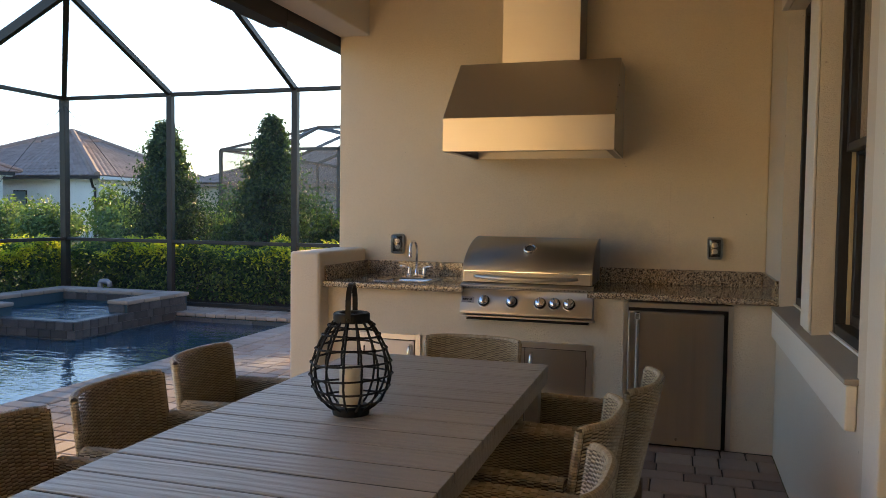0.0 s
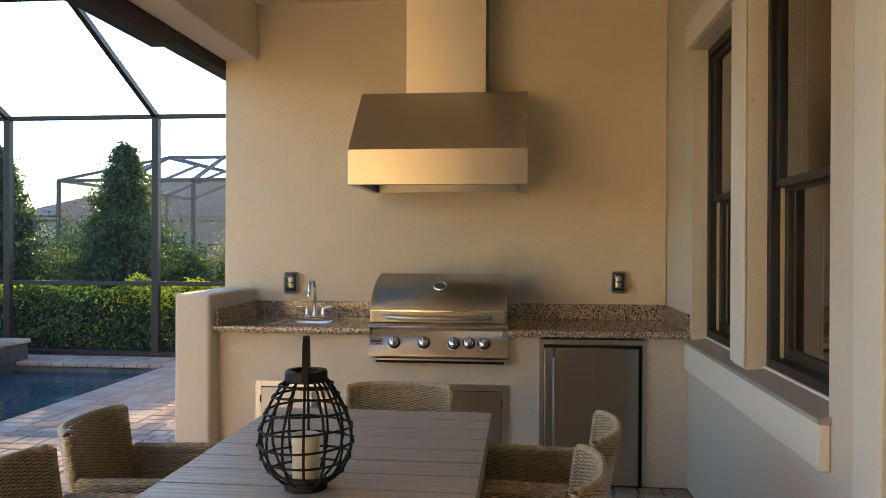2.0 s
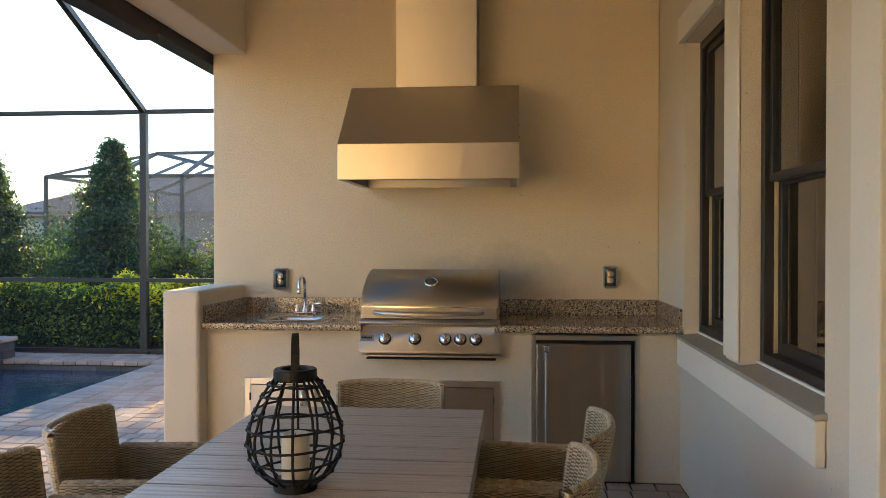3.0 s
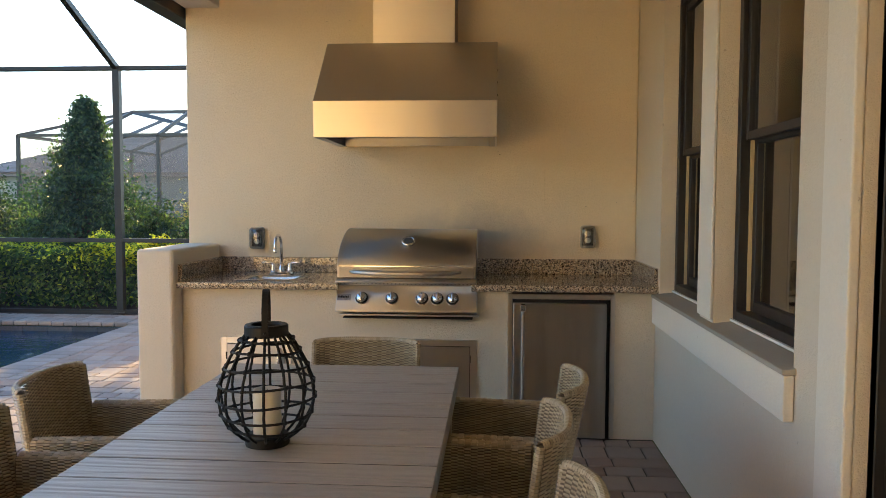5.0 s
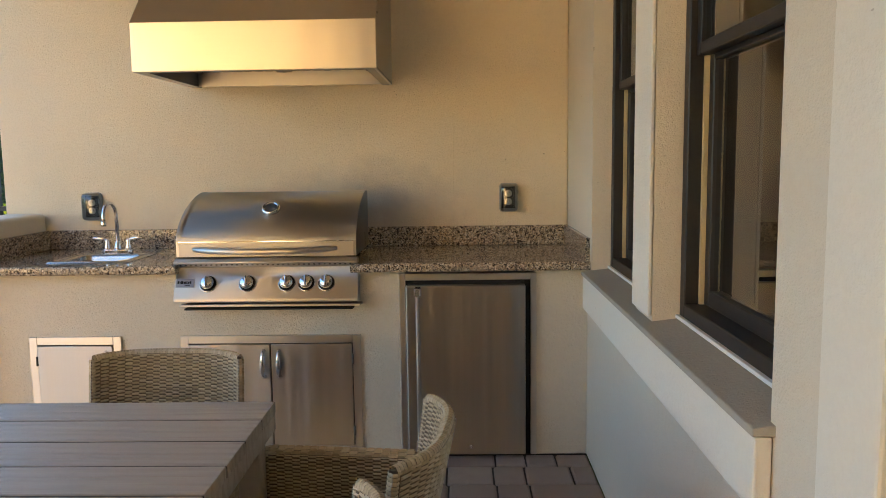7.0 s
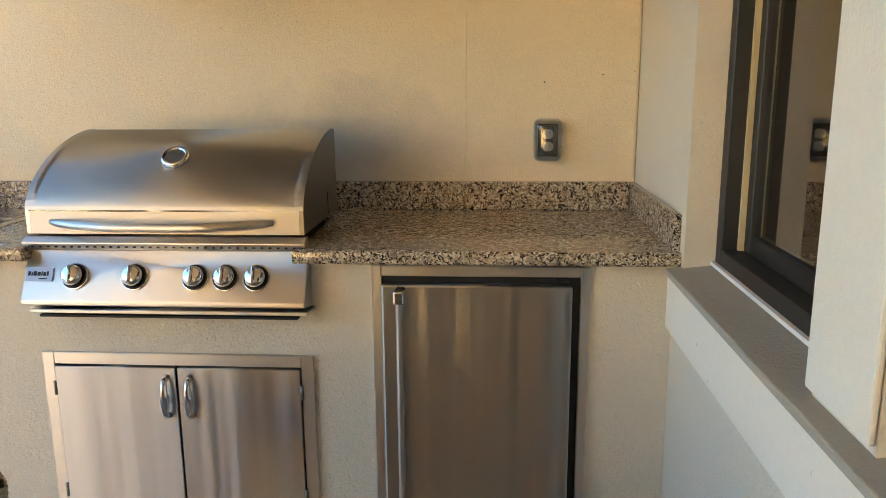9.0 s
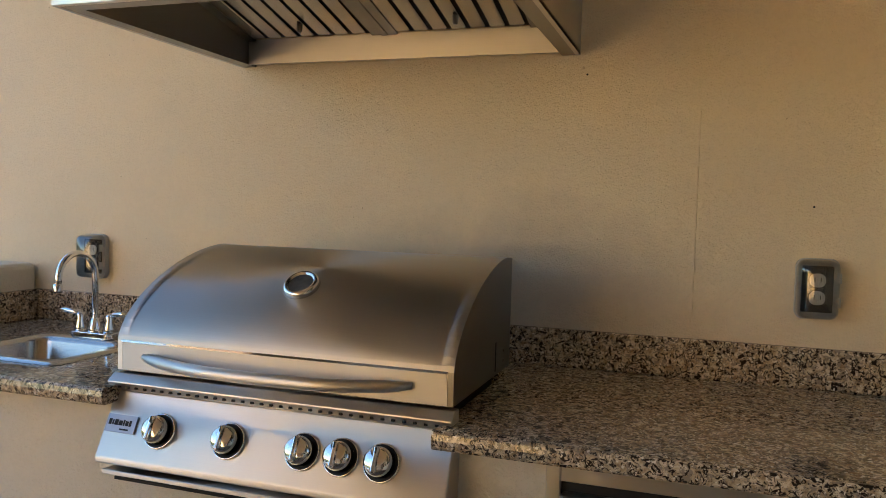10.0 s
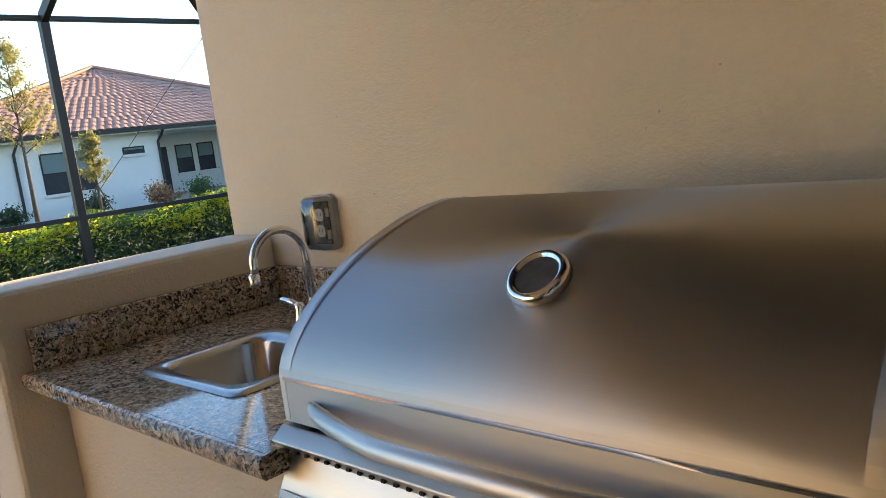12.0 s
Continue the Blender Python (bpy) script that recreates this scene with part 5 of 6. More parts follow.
def hedge(name, x0, x1, y0, y1, h, n, material, seed, size=0.032, label="dense clipped green garden hedge"):
    rng = np.random.default_rng(seed)
    u = rng.uniform(0, 1, (n, 3))
    # most leaves near the skin, with an uneven top
    side = rng.integers(0, 4, n)
    p = np.stack([x0 + (x1 - x0) * u[:, 0], y0 + (y1 - y0) * u[:, 1], 0.02 + h * u[:, 2]], 1)
    nrm = np.zeros((n, 3))
    depth = rng.exponential(0.07, n)
    for s, ax, val, sg in ((0, 1, y0, -1), (1, 0, x1, 1)):
        m = side == s
        p[m, ax] = val - sg * depth[m]
        nrm[m, ax] = sg
    m = side >= 2
    bumps = 0.05 * np.sin(p[:, 0] * 5.1 + seed) + 0.05 * np.sin(p[:, 0] * 2.3 + p[:, 1] * 3.7) + 0.035 * np.sin(p[:, 1] * 6.3 + p[:, 0] * 9.0)
    p[m, 2] = h - depth[m]
    nrm[m, 2] = 1
    p[:, 2] *= 1 + bumps * 1.2 / h
    p[:, 0] += 0.04 * np.sin(p[:, 2] * 9 + p[:, 1] * 4)
    p[:, 1] += 0.05 * np.sin(p[:, 2] * 7 + p[:, 0] * 5)
    ob = leaves(name, p, nrm, size, material, seed)
    tagged(ob, label, "hedge", kind="stuff")
    # yellow new growth along the top, low sunlight put into its colour
    k = n // 3
    q = np.stack([rng.uniform(x0, x1, k), rng.uniform(y0, y1, k), np.zeros(k)], 1)
    m = np.arange(k) % 2 == 0
    if x1 - x0 > y1 - y0:
        q[m, 1] = y0 - rng.exponential(0.02, m.sum())
    else:
        q[m, 0] = x1 + rng.exponential(0.02, m.sum())
    drop = np.where(m, rng.exponential(0.09, k), 0.0)
    patch = np.sin(q[:, 0] * 1.9 + seed) + np.sin(q[:, 1] * 2.7 + q[:, 0] * 0.8) + rng.normal(0, 0.5, k)
    q, drop = q[patch > -0.5], drop[patch > -0.5]
    hb = 0.05 * np.sin(q[:, 0] * 5.1 + seed) + 0.05 * np.sin(q[:, 0] * 2.3 + q[:, 1] * 3.7) + 0.035 * np.sin(q[:, 1] * 6.3 + q[:, 0] * 9.0)
    q[:, 2] = h * (1 + hb * 1.2 / h) + rng.normal(0.0, 0.028, len(q)) - drop
    tagged(leaves(name, q, np.zeros((len(q), 3)) + (0, -0.3, 1.0), size, leaf_new_sunlit, seed + 90), "yellow-green new growth on top of the hedge, sunlight put in its colour", "hedge", kind="stuff")
    # the twiggy inside, its shade put in as darker leaves
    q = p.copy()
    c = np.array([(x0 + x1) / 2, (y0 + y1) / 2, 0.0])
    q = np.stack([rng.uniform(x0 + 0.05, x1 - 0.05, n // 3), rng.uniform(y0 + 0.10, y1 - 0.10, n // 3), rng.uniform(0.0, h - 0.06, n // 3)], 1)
    tagged(leaves(name, q, np.zeros((n // 3, 3)) + (0, -0.5, 0.5), size * 1.7, leaf_dark, seed + 50), "leaves inside the hedge, shade put in their dark colour", "hedge", kind="stuff")


def cone_tree(x, y, h, r, n, seed, label):
    top = thing("tree", label, "tree", pose(x, y, -0.05), group="columnar trees behind the cage")
    rng = np.random.default_rng(seed)
    bm = bmesh.new()
    tube(bm, [(0, 0, 0), (0.02, 0.01, h * 0.3), (-0.01, 0.02, h * 0.7), (0, 0, h * 0.95)], [0.07, 0.055, 0.03, 0.008], 9)
    tr = part("trunk", bm, bark, top, smooth=True)
    pr = random.Random(seed)
    bm = bmesh.new()
    pts, nrm = [], []
    clumps = 150
    for i in range(clumps):
        t = (i + 0.5) / clumps
        z = 0.25 + (h - 0.3) * t ** 0.9
        env = r * (1 - ((z - 0.25) / (h - 0.2)) ** 1.0) * (0.34 + 0.92 * pr.random()) + 0.03
        a = i * 2.399 + pr.uniform(-0.4, 0.4)
        rr = env * pr.uniform(0.65, 1.0)
        c = np.array([rr * math.cos(a), rr * math.sin(a), z])
        tube(bm, [(0, 0, max(0.1, z - 0.25)), (c[0] * 0.5, c[1] * 0.5, z - 0.1), tuple(c)], [0.018, 0.012, 0.004], 5)
        m = n // clumps
        spread = (0.045 + 0.24 * env) * pr.uniform(0.7, 1.25)
        q = np.clip(rng.standard_t(3, (m, 3)), -4, 4) * np.array([spread, spread, spread * 0.95]) * 0.5
        q[:, 2] += 0.05
        pts.append(c + q)
        out = np.array([math.cos(a), math.sin(a), 0.45])
        nrm.append(np.repeat(out[None], m, 0))
    part("limbs", bm, bark, tr, smooth=True)
    crown = leaves("crown", np.concatenate(pts), np.concatenate(nrm), 0.034, leaf_dark, seed, top)


def bush(name, x, y, h, r, n, material, seed, label, size=0.035):
    top = thing(name, label, "bush", pose(x, y, -0.05))
    rng = np.random.default_rng(seed)
    pr = random.Random(seed)
    bm = bmesh.new()
    pts, nrm = [], []
    for i in range(26):
        a, lean = pr.uniform(0, math.tau), pr.uniform(0.1, 1.0)
        hh = h * pr.uniform(0.55, 1.0) * (1 - 0.35 * lean)
        tip = np.array([r * lean * math.cos(a), r * lean * math.sin(a), hh])
        tube(bm, [(0.03 * math.cos(a), 0.03 * math.sin(a), 0), tuple(tip * np.array([0.55, 0.55, 0.6])), tuple(tip)], [0.012, 0.008, 0.003], 5)
        m = n // 26
        f = rng.uniform(0.25, 1.0, (m, 1)) ** 0.7
        pts.append(tip * np.concatenate([f, f, f], 1) + rng.normal(0, 0.16 * r + 0.04, (m, 3)) * np.array([1, 1, 0.7]))
        nrm.append(np.repeat(np.array([[math.cos(a), math.sin(a), 0.7]]), m, 0))
    part("stems", bm, bark, top, smooth=True)
    p = np.concatenate(pts)
    p[:, 2] = np.maximum(p[:, 2], 0.03)
    leaves("foliage", p, np.concatenate(nrm), size, material, seed, top)


def young_tree(x, y, h, seed, material, label):
    """A sapling or bare-branched tree with sparse foliage."""
    top = thing("young_tree", label, "tree", pose(x, y, -0.05))
    pr = random.Random(seed)
    rng = np.random.default_rng(seed)
    bm = bmesh.new()
    tube(bm, [(0, 0, 0), (0.03, 0, h * 0.35), (0.0, 0.02, h * 0.7), (0.02, 0, h)], [0.03 + h * 0.008, 0.025 + h * 0.004, 0.02, 0.005], 8)
    pts, nrm = [], []
    for i in range(34):
        z = h * pr.uniform(0.42, 0.97)
        a = pr.uniform(0, math.tau)
        L = h * 0.26 * pr.uniform(0.5, 1.0) * (1.25 - z / h)
        end = np.array([L * math.cos(a), L * math.sin(a), z + L * 0.75])
        tube(bm, [(0, 0, z), tuple((end + np.array([0, 0, z])) / 2), tuple(end)], [0.014, 0.008, 0.003], 5)
        m = 90
        pts.append(np.array([0, 0, z]) + (end - np.array([0, 0, z])) * rng.uniform(0.3, 1.1, (m, 1)) + rng.normal(0, 0.05 * h * 0.35, (m, 3)))
        nrm.append(np.repeat(np.array([[math.cos(a), math.sin(a), 0.5]]), m, 0))
    part("trunk", bm, bark, top, smooth=True)
    leaves("crown", np.concatenate(pts), np.concatenate(nrm), 0.045, material, seed, top)
    return top


pool_tile_obj = surface("waterline_stone", (0.045, 0.05, 0.062), (0.10, 0.10, 0.105), 7, 50, 0.4, 0.2, 0.0, 0.4, pieces=0.45)
coping_obj = surface("coping_paver", (0.28, 0.235, 0.205), (0.36, 0.31, 0.275), 6, 120, 0.72, 0.1, 0.0, 0.5, 0.003, pieces=0.25)
pool()
spa()
cage()
struct("planting_bed", boxed(-9.9, 2.5, 12.80, 15.6, -0.048, -0.02), soil, "dark soil bed outside the cage", "ground")
struct("planting_bed_side", boxed(-9.9, -8.32, 0.3, 12.79, -0.048, -0.02), soil, "dark soil bed beside the cage", "ground")
hedge("hedge", -9.9, -1.0, 13.25, 14.05, 0.80, 30000, leaf_hedge, 3)
hedge("hedge", -9.75, -8.75, 5.0, 13.2, 0.80, 26000, leaf_hedge, 4)
cone_tree(-8.25, 15.0, 2.93, 1.0, 36000, 11, "tall dark green columnar tree behind the hedge")
cone_tree(-6.10, 15.0, 2.98, 1.02, 36000, 12, "tall dark green columnar tree behind the hedge")
# bushes at y 15.6, x -3.0 to -0.8: unseen, added to shade the deck
for bx, by, bh, br, mt, sd in ((-19.5, 23.8, 1.75, 1.4, leaf_light, 21), (-17.3, 24.3, 2.4, 0.8, leaf_light, 22), (-21.8, 24.2, 1.75, 1.6, leaf_light, 23), (-16.0, 23.5, 1.8, 1.2, leaf_light, 38), (-7.1, 15.5, 1.7, 0.6, leaf_light, 24), (-5.0, 15.2, 1.6, 0.6, leaf_dark, 25), (-24.2, 24.5, 1.7, 1.6, leaf_light, 26), (-4.2, 15.6, 1.75, 0.7, leaf_light, 27), (-2.0, 15.6, 1.8, 0.7, leaf_dark, 30), (-0.8, 15.6, 1.8, 0.7, leaf_dark, 31), (-9.0, 18.2, 2.3, 0.9, leaf_dark, 32), (-7.2, 18.6, 2.1, 0.9, leaf_dark, 33), (-5.4, 18.4, 2.0, 1.0, leaf_dry, 34), (-10.6, 18.0, 2.0, 0.9, leaf_light, 35), (-3.9, 18.6, 2.2, 0.9, leaf_dry, 36), (-2.6, 18.6, 2.3, 0.9, leaf_dark, 37), (-6.9, 16.4, 1.2, 0.6, leaf_dry, 28), (-3.0, 15.6, 1.75, 0.7, leaf_light, 29)):
    bush("bush", bx, by, bh, br, 5200, mt, sd, "loose leafy garden bush behind the hedge", 0.04 if by < 20 else 0.07)
for bx, by, bh, br, sd in ((-9.4, 34.0, 4.6, 2.0, 61), (-6.3, 34.5, 4.2, 2.0, 62), (-3.4, 34.0, 4.4, 2.0, 63)):
    bush("bush", bx, by, bh, br, 6000, leaf_dry, sd, "tall dry brown bush behind the neighbouring cage", 0.09)

# ---- neighbouring houses ----
def roof_face(name, parent, material, a, b, c, d, row=0.36, col=0.30):
    """Courses of rounded roof tiles over a sloping face: eave corners a and b, ridge corners c (over b) and d (over a)."""
    a, b, c, d = (Vector(p) for p in (a, b, c, d))
    up = ((d + c) / 2 - (a + b) / 2)
    rows = max(2, round(up.length / row))
    nrm = (b - a).cross(d - a).normalized()
    if nrm.z < 0:
        nrm = -nrm
    verts = [p - nrm * 0.01 for p in ((a, b, c, d) if (c - d).length > 0.01 else (a, b, c))]
    faces = [tuple(range(len(verts)))]
    for j in range(rows):
        f0, f1 = j / rows, (j + 1.12) / rows
        l0, r0 = a.lerp(d, f0), b.lerp(c, f0)
        l1, r1 = a.lerp(d, min(1, f1)), b.lerp(c, min(1, f1))
        n = max(1, round((r0 - l0).length / col))
        for i in range(n):
            base = len(verts)
            for k in range(5):
                u = (i + k / 4) / n
                lift = 0.034 * math.sin(math.pi * k / 4)
                verts.append(l0.lerp(r0, u) + nrm * (0.026 + lift))
                verts.append(l1.lerp(r1, u) + nrm * (0.005 + lift))
            for k in range(4):
                faces.append((base + 2 * k, base + 2 * k + 2, base + 2 * k + 3, base + 2 * k + 1))
    me = bpy.data.meshes.new(name)
    me.from_pydata([tuple(v) for v in verts], [], faces)
    me.materials.append(material)
    ob = new(name, me)
    ob.parent = parent
    return ob


def house_window(parent, x, y0, y1, z0, z1, face=1):
    """A two-sash window in a wall that faces +x."""
    bm = bmesh.new()
    w = 0.05
    zm = (z0 + z1) / 2
    for d in ((y0, y0 + w, z0, z1), (y1 - w, y1, z0, z1), (y0 + w, y1 - w, z0, z0 + w), (y0 + w, y1 - w, z1 - w, z1), (y0 + w, y1 - w, zm - w / 2, zm + w / 2)):
        box(bm, x - 0.05, x + 0.03, *d)
    fr = part("window", bm, bronze, parent)
    part("pane", boxed(x + 0.003, x + 0.010, y0 + w, y1 - w, zm + w / 2, z1 - w), blind_glass, fr, "pale blind behind glass")
    part("pane", boxed(x + 0.003, x + 0.010, y0 + w, y1 - w, z0 + w, zm - w / 2), dark_glass, fr)
    part("sill", boxed(x, x + 0.08, y0 - 0.06, y1 + 0.06, z0 - 0.1, z0 - 0.002), white_stucco, fr)


def house_red():
    """White house with a red tile hip roof, and a recessed porch in the wall that faces the pool."""
    top = thing("house", "white stucco house with a red clay tile hip roof", "house")
    X, g, e = -28.0, 0.0, 2.72
    ya, yp, yb = 14.0, 22.0, 30.0
    bm = bmesh.new()
    box(bm, X - 0.25, X, ya, yp, g, e)
    box(bm, X - 3.0, X - 0.25, yp - 0.25, yp, g, e)
    box(bm, X - 3.25, X - 3.0, yp - 0.25, 27.5, g, e)
    box(bm, X - 3.0, X, 26.3, 26.55, g, e)
    box(bm, X - 0.25, X, 26.55, yb, g, e)
    box(bm, X - 14, X - 0.25, ya, ya + 0.25, g, e)
    part("wall", bm, white_stucco, top)
    part("porch_floor", boxed(X - 3.0, X + 0.6, yp, 26.3, g, g + 0.2), sill_stone, top)
    part("eave", boxed(X - 15, X + 0.55, ya - 0.55, yb, e + 0.001, e + 0.18), white_stucco, top)
    part("gutter", boxed(X + 0.551, X + 0.68, ya - 0.55, yb, e + 0.05, e + 0.19), bronze, top)
    z = e + 0.19
    rz = 5.8
    px, py = X - 5.0, 22.2
    roof = part("roof", boxed(X - 14.9, X + 0.5, ya - 0.5, yb - 0.05, z - 0.009, z + 0.03), clay, top)
    corners = [(X + 0.6, ya - 0.55, z), (X + 0.6, 30.5, z), (X - 15, 30.5, z), (X - 15, ya - 0.55, z)]
    for i in range(4):
        roof_face("tiles", roof, clay, corners[i], corners[(i + 1) % 4], (px, py, rz), (px, py, rz))
        part("hip_cap", tube(bmesh.new(), [Vector(corners[i]) + Vector((0, 0, 0.1)), (px, py, rz + 0.1)], 0.085, 6), clay, roof)
    for yy in (20.6, 22.6):
        part("roof_vent", boxed(X - 4.2, X - 3.9, yy, yy + 1.1, 5.2, 5.34), clay, roof)
    house_window(top, X, 17.55, 19.35, 0.88, 2.30)
    house_window(top, X, 20.5, 21.35, 1.98, 2.25)
    house_window(top, X - 3.0, 24.2, 25.0, 1.02, 2.23)
    house_window(top, X - 3.0, 25.25, 26.05, 1.02, 2.23)
    part("door", boxed(X - 3.0, X - 2.95, 22.9, 23.8, 0.2, 2.2), bronze, top)
    for yy in (16.75, 21.93):
        pts = [(X + 0.6, yy, e + 0.05), (X + 0.45, yy, e - 0.1), (X + 0.06, yy, e - 0.35), (X + 0.06, yy, 0.1)]
        part("downspout", tube(bmesh.new(), pts, 0.05, 8), bronze, top)


def house_grey():
    """House with a weathered hip roof paled for haze, seen over the bushes."""
    top = thing("house", "white stucco house with a weathered brown tile hip roof, haze put in its colour", "house")
    y0, e, rz = 32.0, 2.70, 5.35
    x0, x1 = -37.5, -24.7
    bm = bmesh.new()
    box(bm, x0, x1 - 0.4, y0 + 0.5, y0 + 0.75, 0, e)
    box(bm, x1 - 0.65, x1 - 0.4, y0 + 0.75, y0 + 8.5, 0, e)
    part("wall", bm, white_stucco, top)
    part("eave", boxed(x0, x1 + 0.1, y0, y0 + 8.9, e + 0.001, e + 0.15), white_stucco, top)
    part("gutter", boxed(x0, x1 + 0.15, y0 - 0.13, y0 - 0.001, e + 0.02, e + 0.16), bronze, top)
    z = e + 0.16
    ax, ay = -30.2, 36.5
    roof = part("roof", boxed(x0 + 0.1, x1, y0, y0 + 8.9, z - 0.009, z + 0.03), clay_dim, top)
    corners = [(x0, y0 - 0.1, z), (x1 + 0.1, y0 - 0.1, z), (x1 + 0.1, y0 + 9.0, z), (x0, y0 + 9.0, z)]
    for i in range(4):
        roof_face("tiles", roof, clay_dim, corners[i], corners[(i + 1) % 4], (ax, ay, rz), (ax, ay, rz), 0.36, 0.33)
        part("hip_cap", tube(bmesh.new(), [Vector(corners[i]) + Vector((0, 0, 0.08)), (ax, ay, rz + 0.1)], 0.12, 6), clay_dim, roof)
    for xx in (-32.0, -28.4):
        part("roof_vent", boxed(xx, xx + 0.9, y0 + 3.3, y0 + 3.6, 4.75, 4.87), clay_dim, roof)
    w = part("window", boxed(-30.0, -29.2, y0 + 0.46, y0 + 0.52, 0.9, 2.2), bronze, top)
    part("pane", boxed(-29.94, -29.26, y0 + 0.45, y0 + 0.459, 0.96, 2.14), blind_glass, w)
    pts = [(x1 - 0.3, y0 - 0.06, e), (x1 - 0.5, y0 + 0.3, e - 0.35), (x1 - 0.5, y0 + 0.42, e - 0.4), (x1 - 0.5, y0 + 0.42, 0.0)]
    part("downspout", tube(bmesh.new(), pts, 0.06, 8), bronze, top)


def far_roofs():
    for x, y, w, h, tiles, lab in ((-17.0, 44, 13, 4.5, slate, "low slate-blue hip roof of a far house"), (-14.5, 37, 18, 4.7, clay_dim, "brown hip roof of a far house behind the screen")):
        top = thing("house", lab, "house", pose(x, y, 0))
        part("wall", boxed(-w / 2, w / 2, 0.4, 6, 0, 2.55), sill_stone, top)
        rf = part("roof", boxed(-w / 2 - 0.4, w / 2 + 0.4, 0, 6.4, 2.551, 2.7), tiles, top)
        z, k = 2.71, w / 3
        roof_face("tiles", rf, tiles, (-w / 2 - 0.5, -0.1, z), (w / 2 + 0.5, -0.1, z), (w / 2 - k, 3.2, h), (k - w / 2, 3.2, h), 0.4, 0.36)
        roof_face("tiles", rf, tiles, (w / 2 + 0.5, -0.1, z), (w / 2 + 0.5, 6.5, z), (w / 2 - k, 3.2, h), (w / 2 - k, 3.2, h), 0.4, 0.36)
        roof_face("tiles", rf, tiles, (-w / 2 - 0.5, 6.5, z), (-w / 2 - 0.5, -0.1, z), (k - w / 2, 3.2, h), (k - w / 2, 3.2, h), 0.4, 0.36)


def neighbour_cage():
    """The next garden's screened cage: mansard frame with dusty screens."""
    top = thing("pool_cage", "neighbouring dark screened pool cage behind the trees", "pool cage")
    xs = [-11.7, -9.9, -8.1, -6.3, -4.5, -2.7, -0.9]
    y0, ym, zt, zr = 22.0, 24.0, 3.05, 3.85

    def bar(name, a, b, w):
        a, b = Vector(a), Vector(b)
        bm = box(bmesh.new(), -w / 2, w / 2, -w / 2, w / 2, 0, (b - a).length)
        part(name, moved(bm, Matrix.Translation(a) @ (b - a).to_track_quat("Z", "Y").to_matrix().to_4x4()), bronze_far, top)

    for x in xs:
        bar("post", (x, y0, 0), (x, y0, zt), 0.08)
        bar("rafter", (x, y0, zt), (max(x, -9.7), ym, zr), 0.08)
        bar("post", (max(x, -9.7) + 0.1, 30.0, 0), (max(x, -9.7) + 0.1, 30.0, zr), 0.10)
        bar("rafter", (max(x, -9.7), ym, zr), (max(x, -9.7), 30.0, zr), 0.10)
    for y in (24.0, 26.0, 28.0, 30.0):
        bar("post", (-11.7, y, 0), (-11.7, y, zt), 0.08)
        bar("rafter", (-11.7, y, zt), (-9.7, y, zr), 0.08)
    for z in (zt, 0.9):
        bar("rail", (xs[0], y0, z), (xs[-1], y0, z), 0.08)
        bar("rail", (xs[0], y0, z), (xs[0], 30.0, z), 0.08)
    bar("rail", (-9.7, ym, zr), (xs[-1], ym, zr), 0.09)
    bar("rail", (-9.7, ym, zr), (-9.7, 30, zr), 0.09)
    bm = bmesh.new()
    quad(bm, (xs[0], y0, 0), (xs[-1], y0, 0), (xs[-1], y0, zt), (xs[0], y0, zt))
    part("screen", bm, screen_far, top, "dusty brown insect screen")
    bm = bmesh.new()
    quad(bm, (xs[0], y0, zt), (xs[-1], y0, zt), (xs[-1], ym, zr), (-9.7, ym, zr))
    part("screen", bm, screen_roof, top)
    bm = bmesh.new()
    quad(bm, (xs[0], 30.0, 0), (xs[-1], 30.0, 0), (xs[-1], 30.0, zr), (xs[0], 30.0, zr))
    part("screen", bm, screen_far, top, "dusty brown insect screen")
    bm = bmesh.new()
    quad(bm, (xs[0], y0, 0), (xs[0], 30, 0), (xs[0], 30, zt), (xs[0], y0, zt))
    part("screen", bm, screen_far, top)


screen_roof = make_screen("pale_screen", 0.42, (0.32, 0.30, 0.28))
bronze_far = surface("dusty_bronze", (0.07, 0.055, 0.045), (0.10, 0.08, 0.065), 3, 60, 0.5)
blind_glass = surface("blind_behind_glass", (0.17, 0.23, 0.235), (0.21, 0.27, 0.275), 2, 40, 0.45, 0.05, ior=1.2)
dark_glass = surface("dark_pane", (0.035, 0.04, 0.045), (0.06, 0.065, 0.07), 2, 40, 0.4, 0.04, ior=1.2)
house_red()
house_grey()
far_roofs()
neighbour_cage()
sap = young_tree(-22.0, 16.8, 2.6, 41, leaf_dry, "staked young tree with sparse yellowish leaves")
for a in (0.5, 2.6, 4.7):
    part("stake", tube(bmesh.new(), [(0.55 * math.cos(a), 0.55 * math.sin(a), 0.0), (0.03, 0, 1.15)], 0.02, 6), bark, sap)
young_tree(-21.0, 14.7, 4.9, 42, leaf_dry, "thin spring tree with pale yellow-green leaves")
for bx, by, bh, mt, sd, lab in ((-25.2, 20.3, 1.0, leaf_pink, 51, "bush with pink and yellow leaves by the white house"), (-26.3, 18.4, 0.9, leaf_dark, 52, "low dark shrub by the white house"), (-26.5, 15.8, 0.8, leaf_dark, 53, "low dark shrub by the white house"), (-24.0, 23.2, 0.9, leaf_pink, 54, "bush with pink and yellow leaves by the white house"), (-25.5, 22.0, 1.0, leaf_light, 55, "green shrub by the white house porch"), (-25.8, 26.8, 1.4, leaf_dark, 56, "dark shrub at the house corner")):
    bush("bush", bx, by, bh, 0.6, 1400, mt, sd, lab, 0.06)

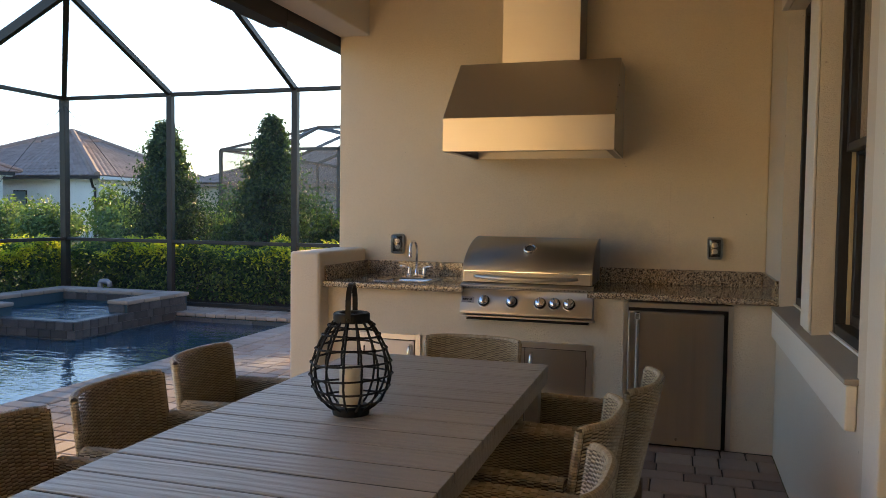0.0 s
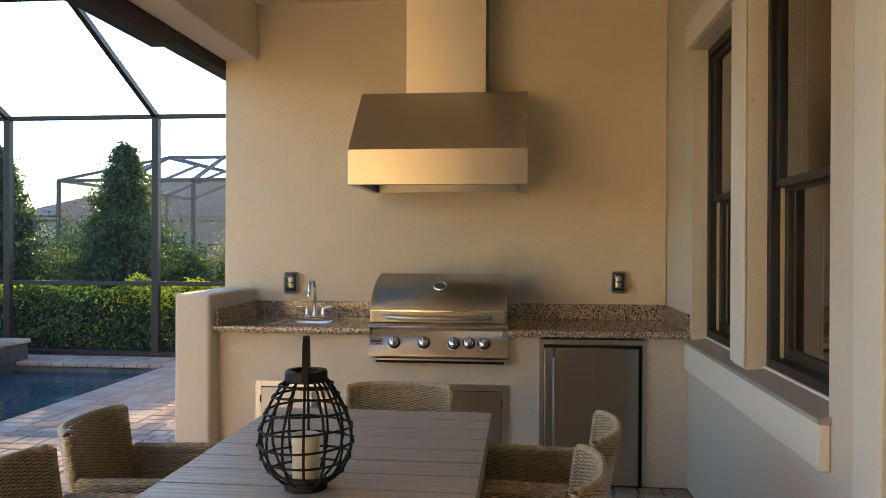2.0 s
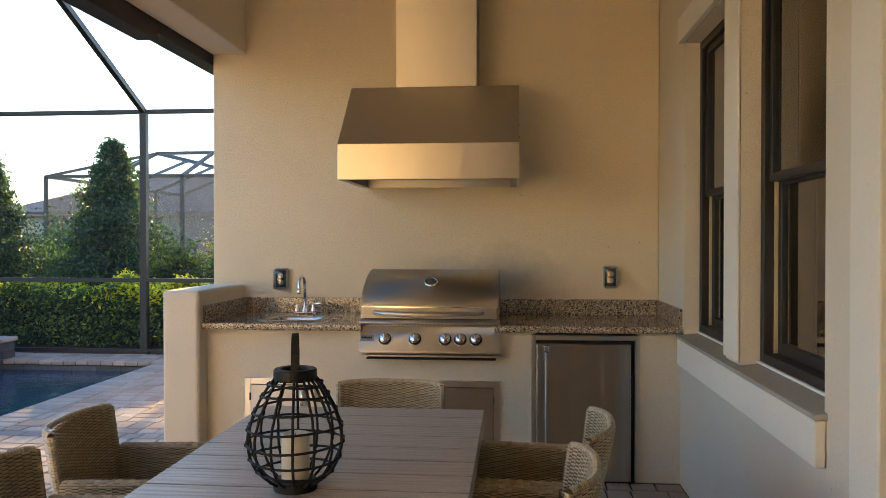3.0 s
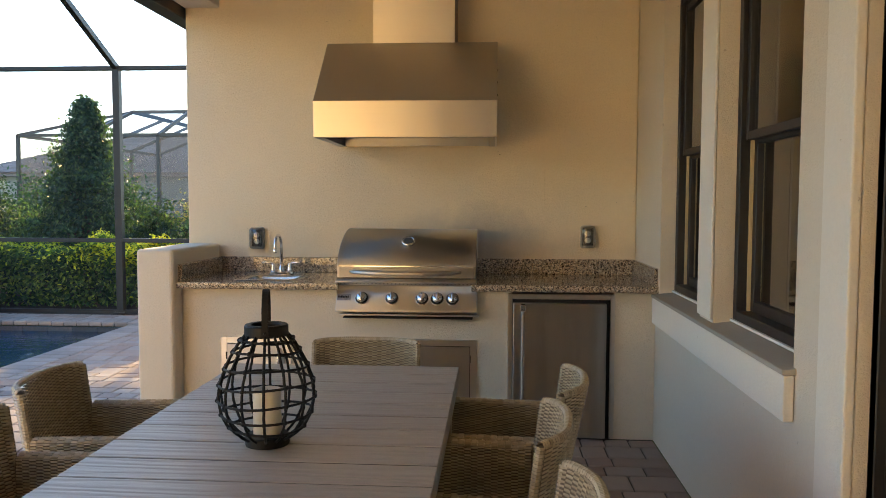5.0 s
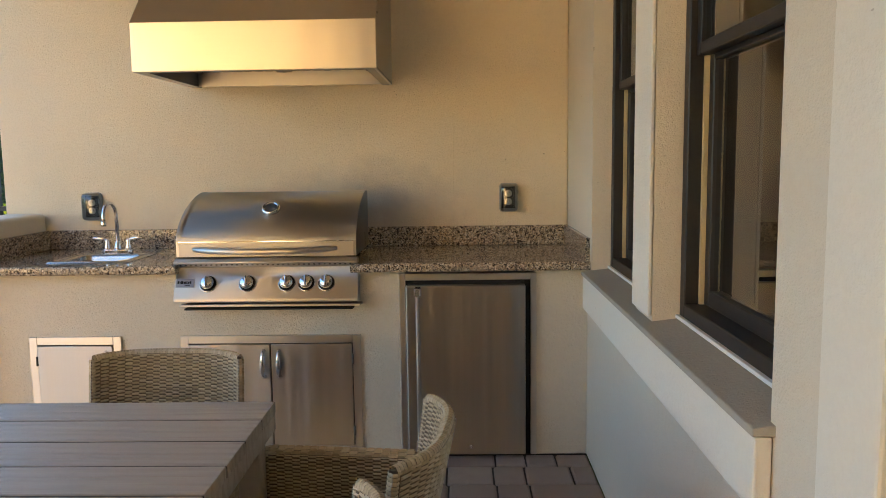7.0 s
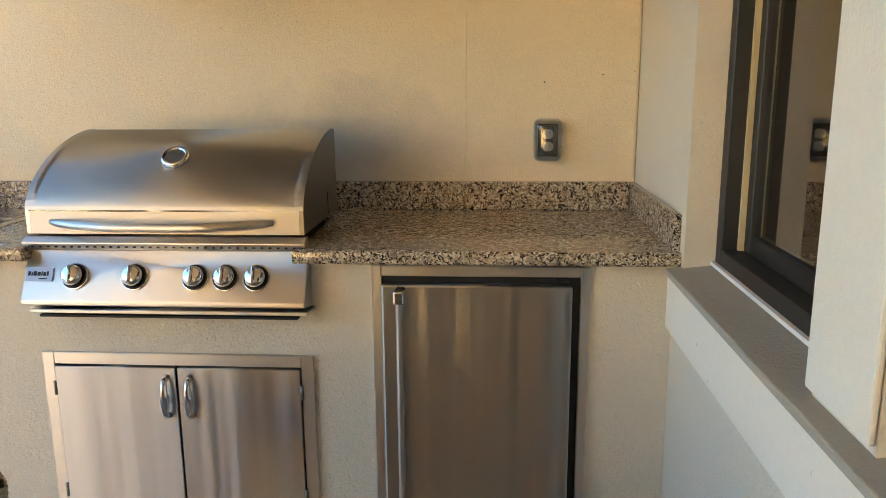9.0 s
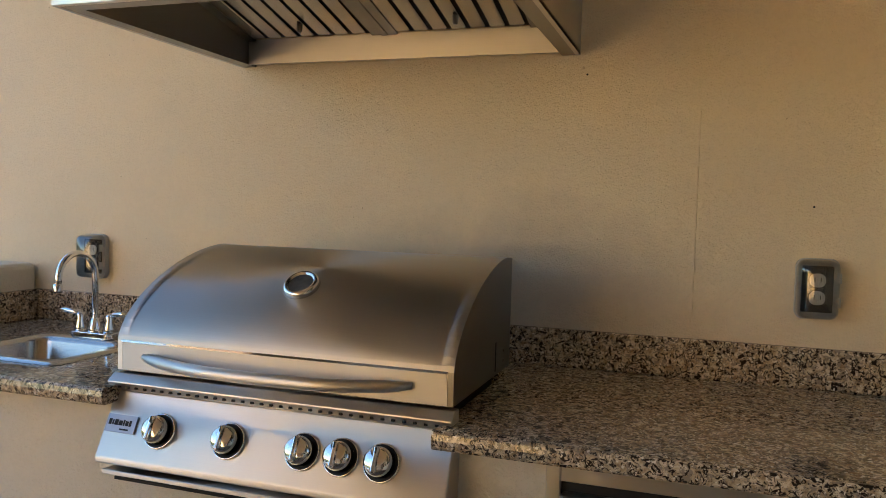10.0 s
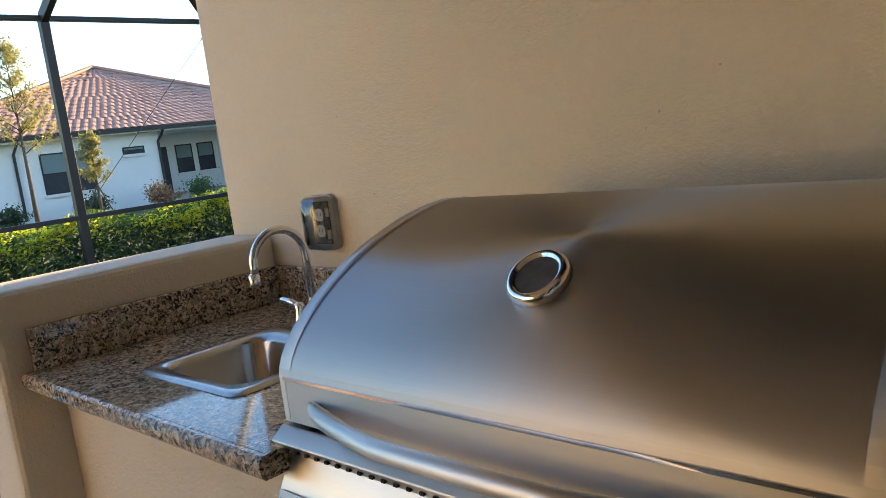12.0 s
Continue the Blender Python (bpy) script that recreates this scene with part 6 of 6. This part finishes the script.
# ---- room things behind the glass ----
for ya, yb in ((7.62, 7.93), (6.50, 6.84)):
    top = thing("curtain", "long beige curtain gathered beside the window", "curtain")
    bm = bmesh.new()
    n = 40
    lo = [bm.verts.new((XR + 0.36 + 0.03 * math.sin(i * 1.1), ya + (yb - ya) * i / n, 0.02)) for i in range(n + 1)]
    hi = [bm.verts.new((v.co.x, v.co.y, 2.75)) for v in lo]
    for i in range(n):
        bm.faces.new((lo[i], lo[i + 1], hi[i + 1], hi[i]))
    ob = part("cloth", bm, curtain_cloth, top, smooth=True)
    md = ob.modifiers.new("thickness", "SOLIDIFY")
    md.thickness = 0.004
cab = thing("cabinet", "cream kitchen cabinet with a dark stone top inside the room", "cabinet", pose(3.4, 8.0, 0))
part("body", boxed(-1.2, 1.2, -0.2, 0.5, 0.0, 0.88, bevel=0.004), surface("cream_cabinet", (0.55, 0.47, 0.34), (0.6, 0.52, 0.38), 4, 60, 0.5), cab)
part("top", boxed(-1.22, 1.22, -0.23, 0.5, 0.881, 0.92, bevel=0.004), granite, cab)


# ---- paving, last ----
def paving(parent, x0, x1, y0, y1, single, seed):
    """Pavers of three sizes in broken courses. The first `single` courses' area gives objects, the rest one mesh."""
    rng = random.Random(seed)
    sizes = {}

    def mesh_of(w, h):
        key = (round(w, 3), round(h, 3))
        if key not in sizes:
            b = box(bmesh.new(), -w / 2 + 0.004, w / 2 - 0.004, -h / 2 + 0.004, h / 2 - 0.004, -0.04, 0.0, 0.009, 2)
            bmesh.ops.recalc_face_normals(b, faces=b.faces)
            me = bpy.data.meshes.new("paver")
            b.to_mesh(me)
            b.free()
            me.materials.append(paver)
            sizes[key] = me
        return sizes[key]

    verts, faces = [], []
    y, k = y0, 0
    while y < y1 - 0.02:
        h = (0.14, 0.205, 0.14)[k % 3]
        h = min(h, y1 - y)
        x = x0 - (0, 0.08, 0.12)[k % 3]
        while x < x1 - 0.02:
            w = rng.choice((0.14, 0.205, 0.205, 0.275))
            a, b = max(x, x0), min(x + w, x1)
            if x1 - b < 0.07:
                b = x1
            if b - a > 0.03:
                cx, cy, z = (a + b) / 2, y + h / 2, rng.uniform(-0.0015, 0.0015)
                if single(cx, cy):
                    piece("paver", mesh_of(b - a, h), parent, pose(cx, cy, z, rng.uniform(-0.25, 0.25), rng.uniform(-0.25, 0.25), rng.uniform(-0.4, 0.4)))
                else:
                    i = len(verts)
                    g, e = 0.0045, 0.013
                    for zz, s in ((-0.04, g), (-0.006, g), (z, e)):
                        verts.extend([(a + s, y + s, zz), (b - s, y + s, zz), (b - s, y + h - s, zz), (a + s, y + h - s, zz)])
                    faces.append((i + 8, i + 9, i + 10, i + 11))
                    for q in (0, 4):
                        for r in range(4):
                            faces.append((i + q + r, i + q + (r + 1) % 4, i + q + 4 + (r + 1) % 4, i + q + 4 + r))
            x = b if b == x1 else x + w
        y += h
        k += 1
    if verts:
        me = bpy.data.meshes.new("pavers")
        me.from_pydata(verts, [], faces)
        me.materials.append(paver)
        ob = new("pavers", me)
        ob.parent = parent
        tagged(ob, kind="stuff")


deck = bpy.data.objects["floor"]
paving(deck, -3.72, XR + 0.003, YS + 0.01, 7.92, lambda x, y: (0.1 < x and 6.2 < y) or (x < -1.7 and y > 6.6), 71)
paving(deck, -1.715, XR + 0.003, 7.922, 8.056, lambda x, y: x > -0.8, 75)
paving(deck, -3.72, XE - 0.003, 7.925, 12.68, lambda x, y: y < 9.4, 72)
paving(deck, -5.85, -3.73, 12.27, 12.68, lambda x, y: False, 73)
paving(deck, -8.2, -5.88, 12.35, 12.68, lambda x, y: False, 74)
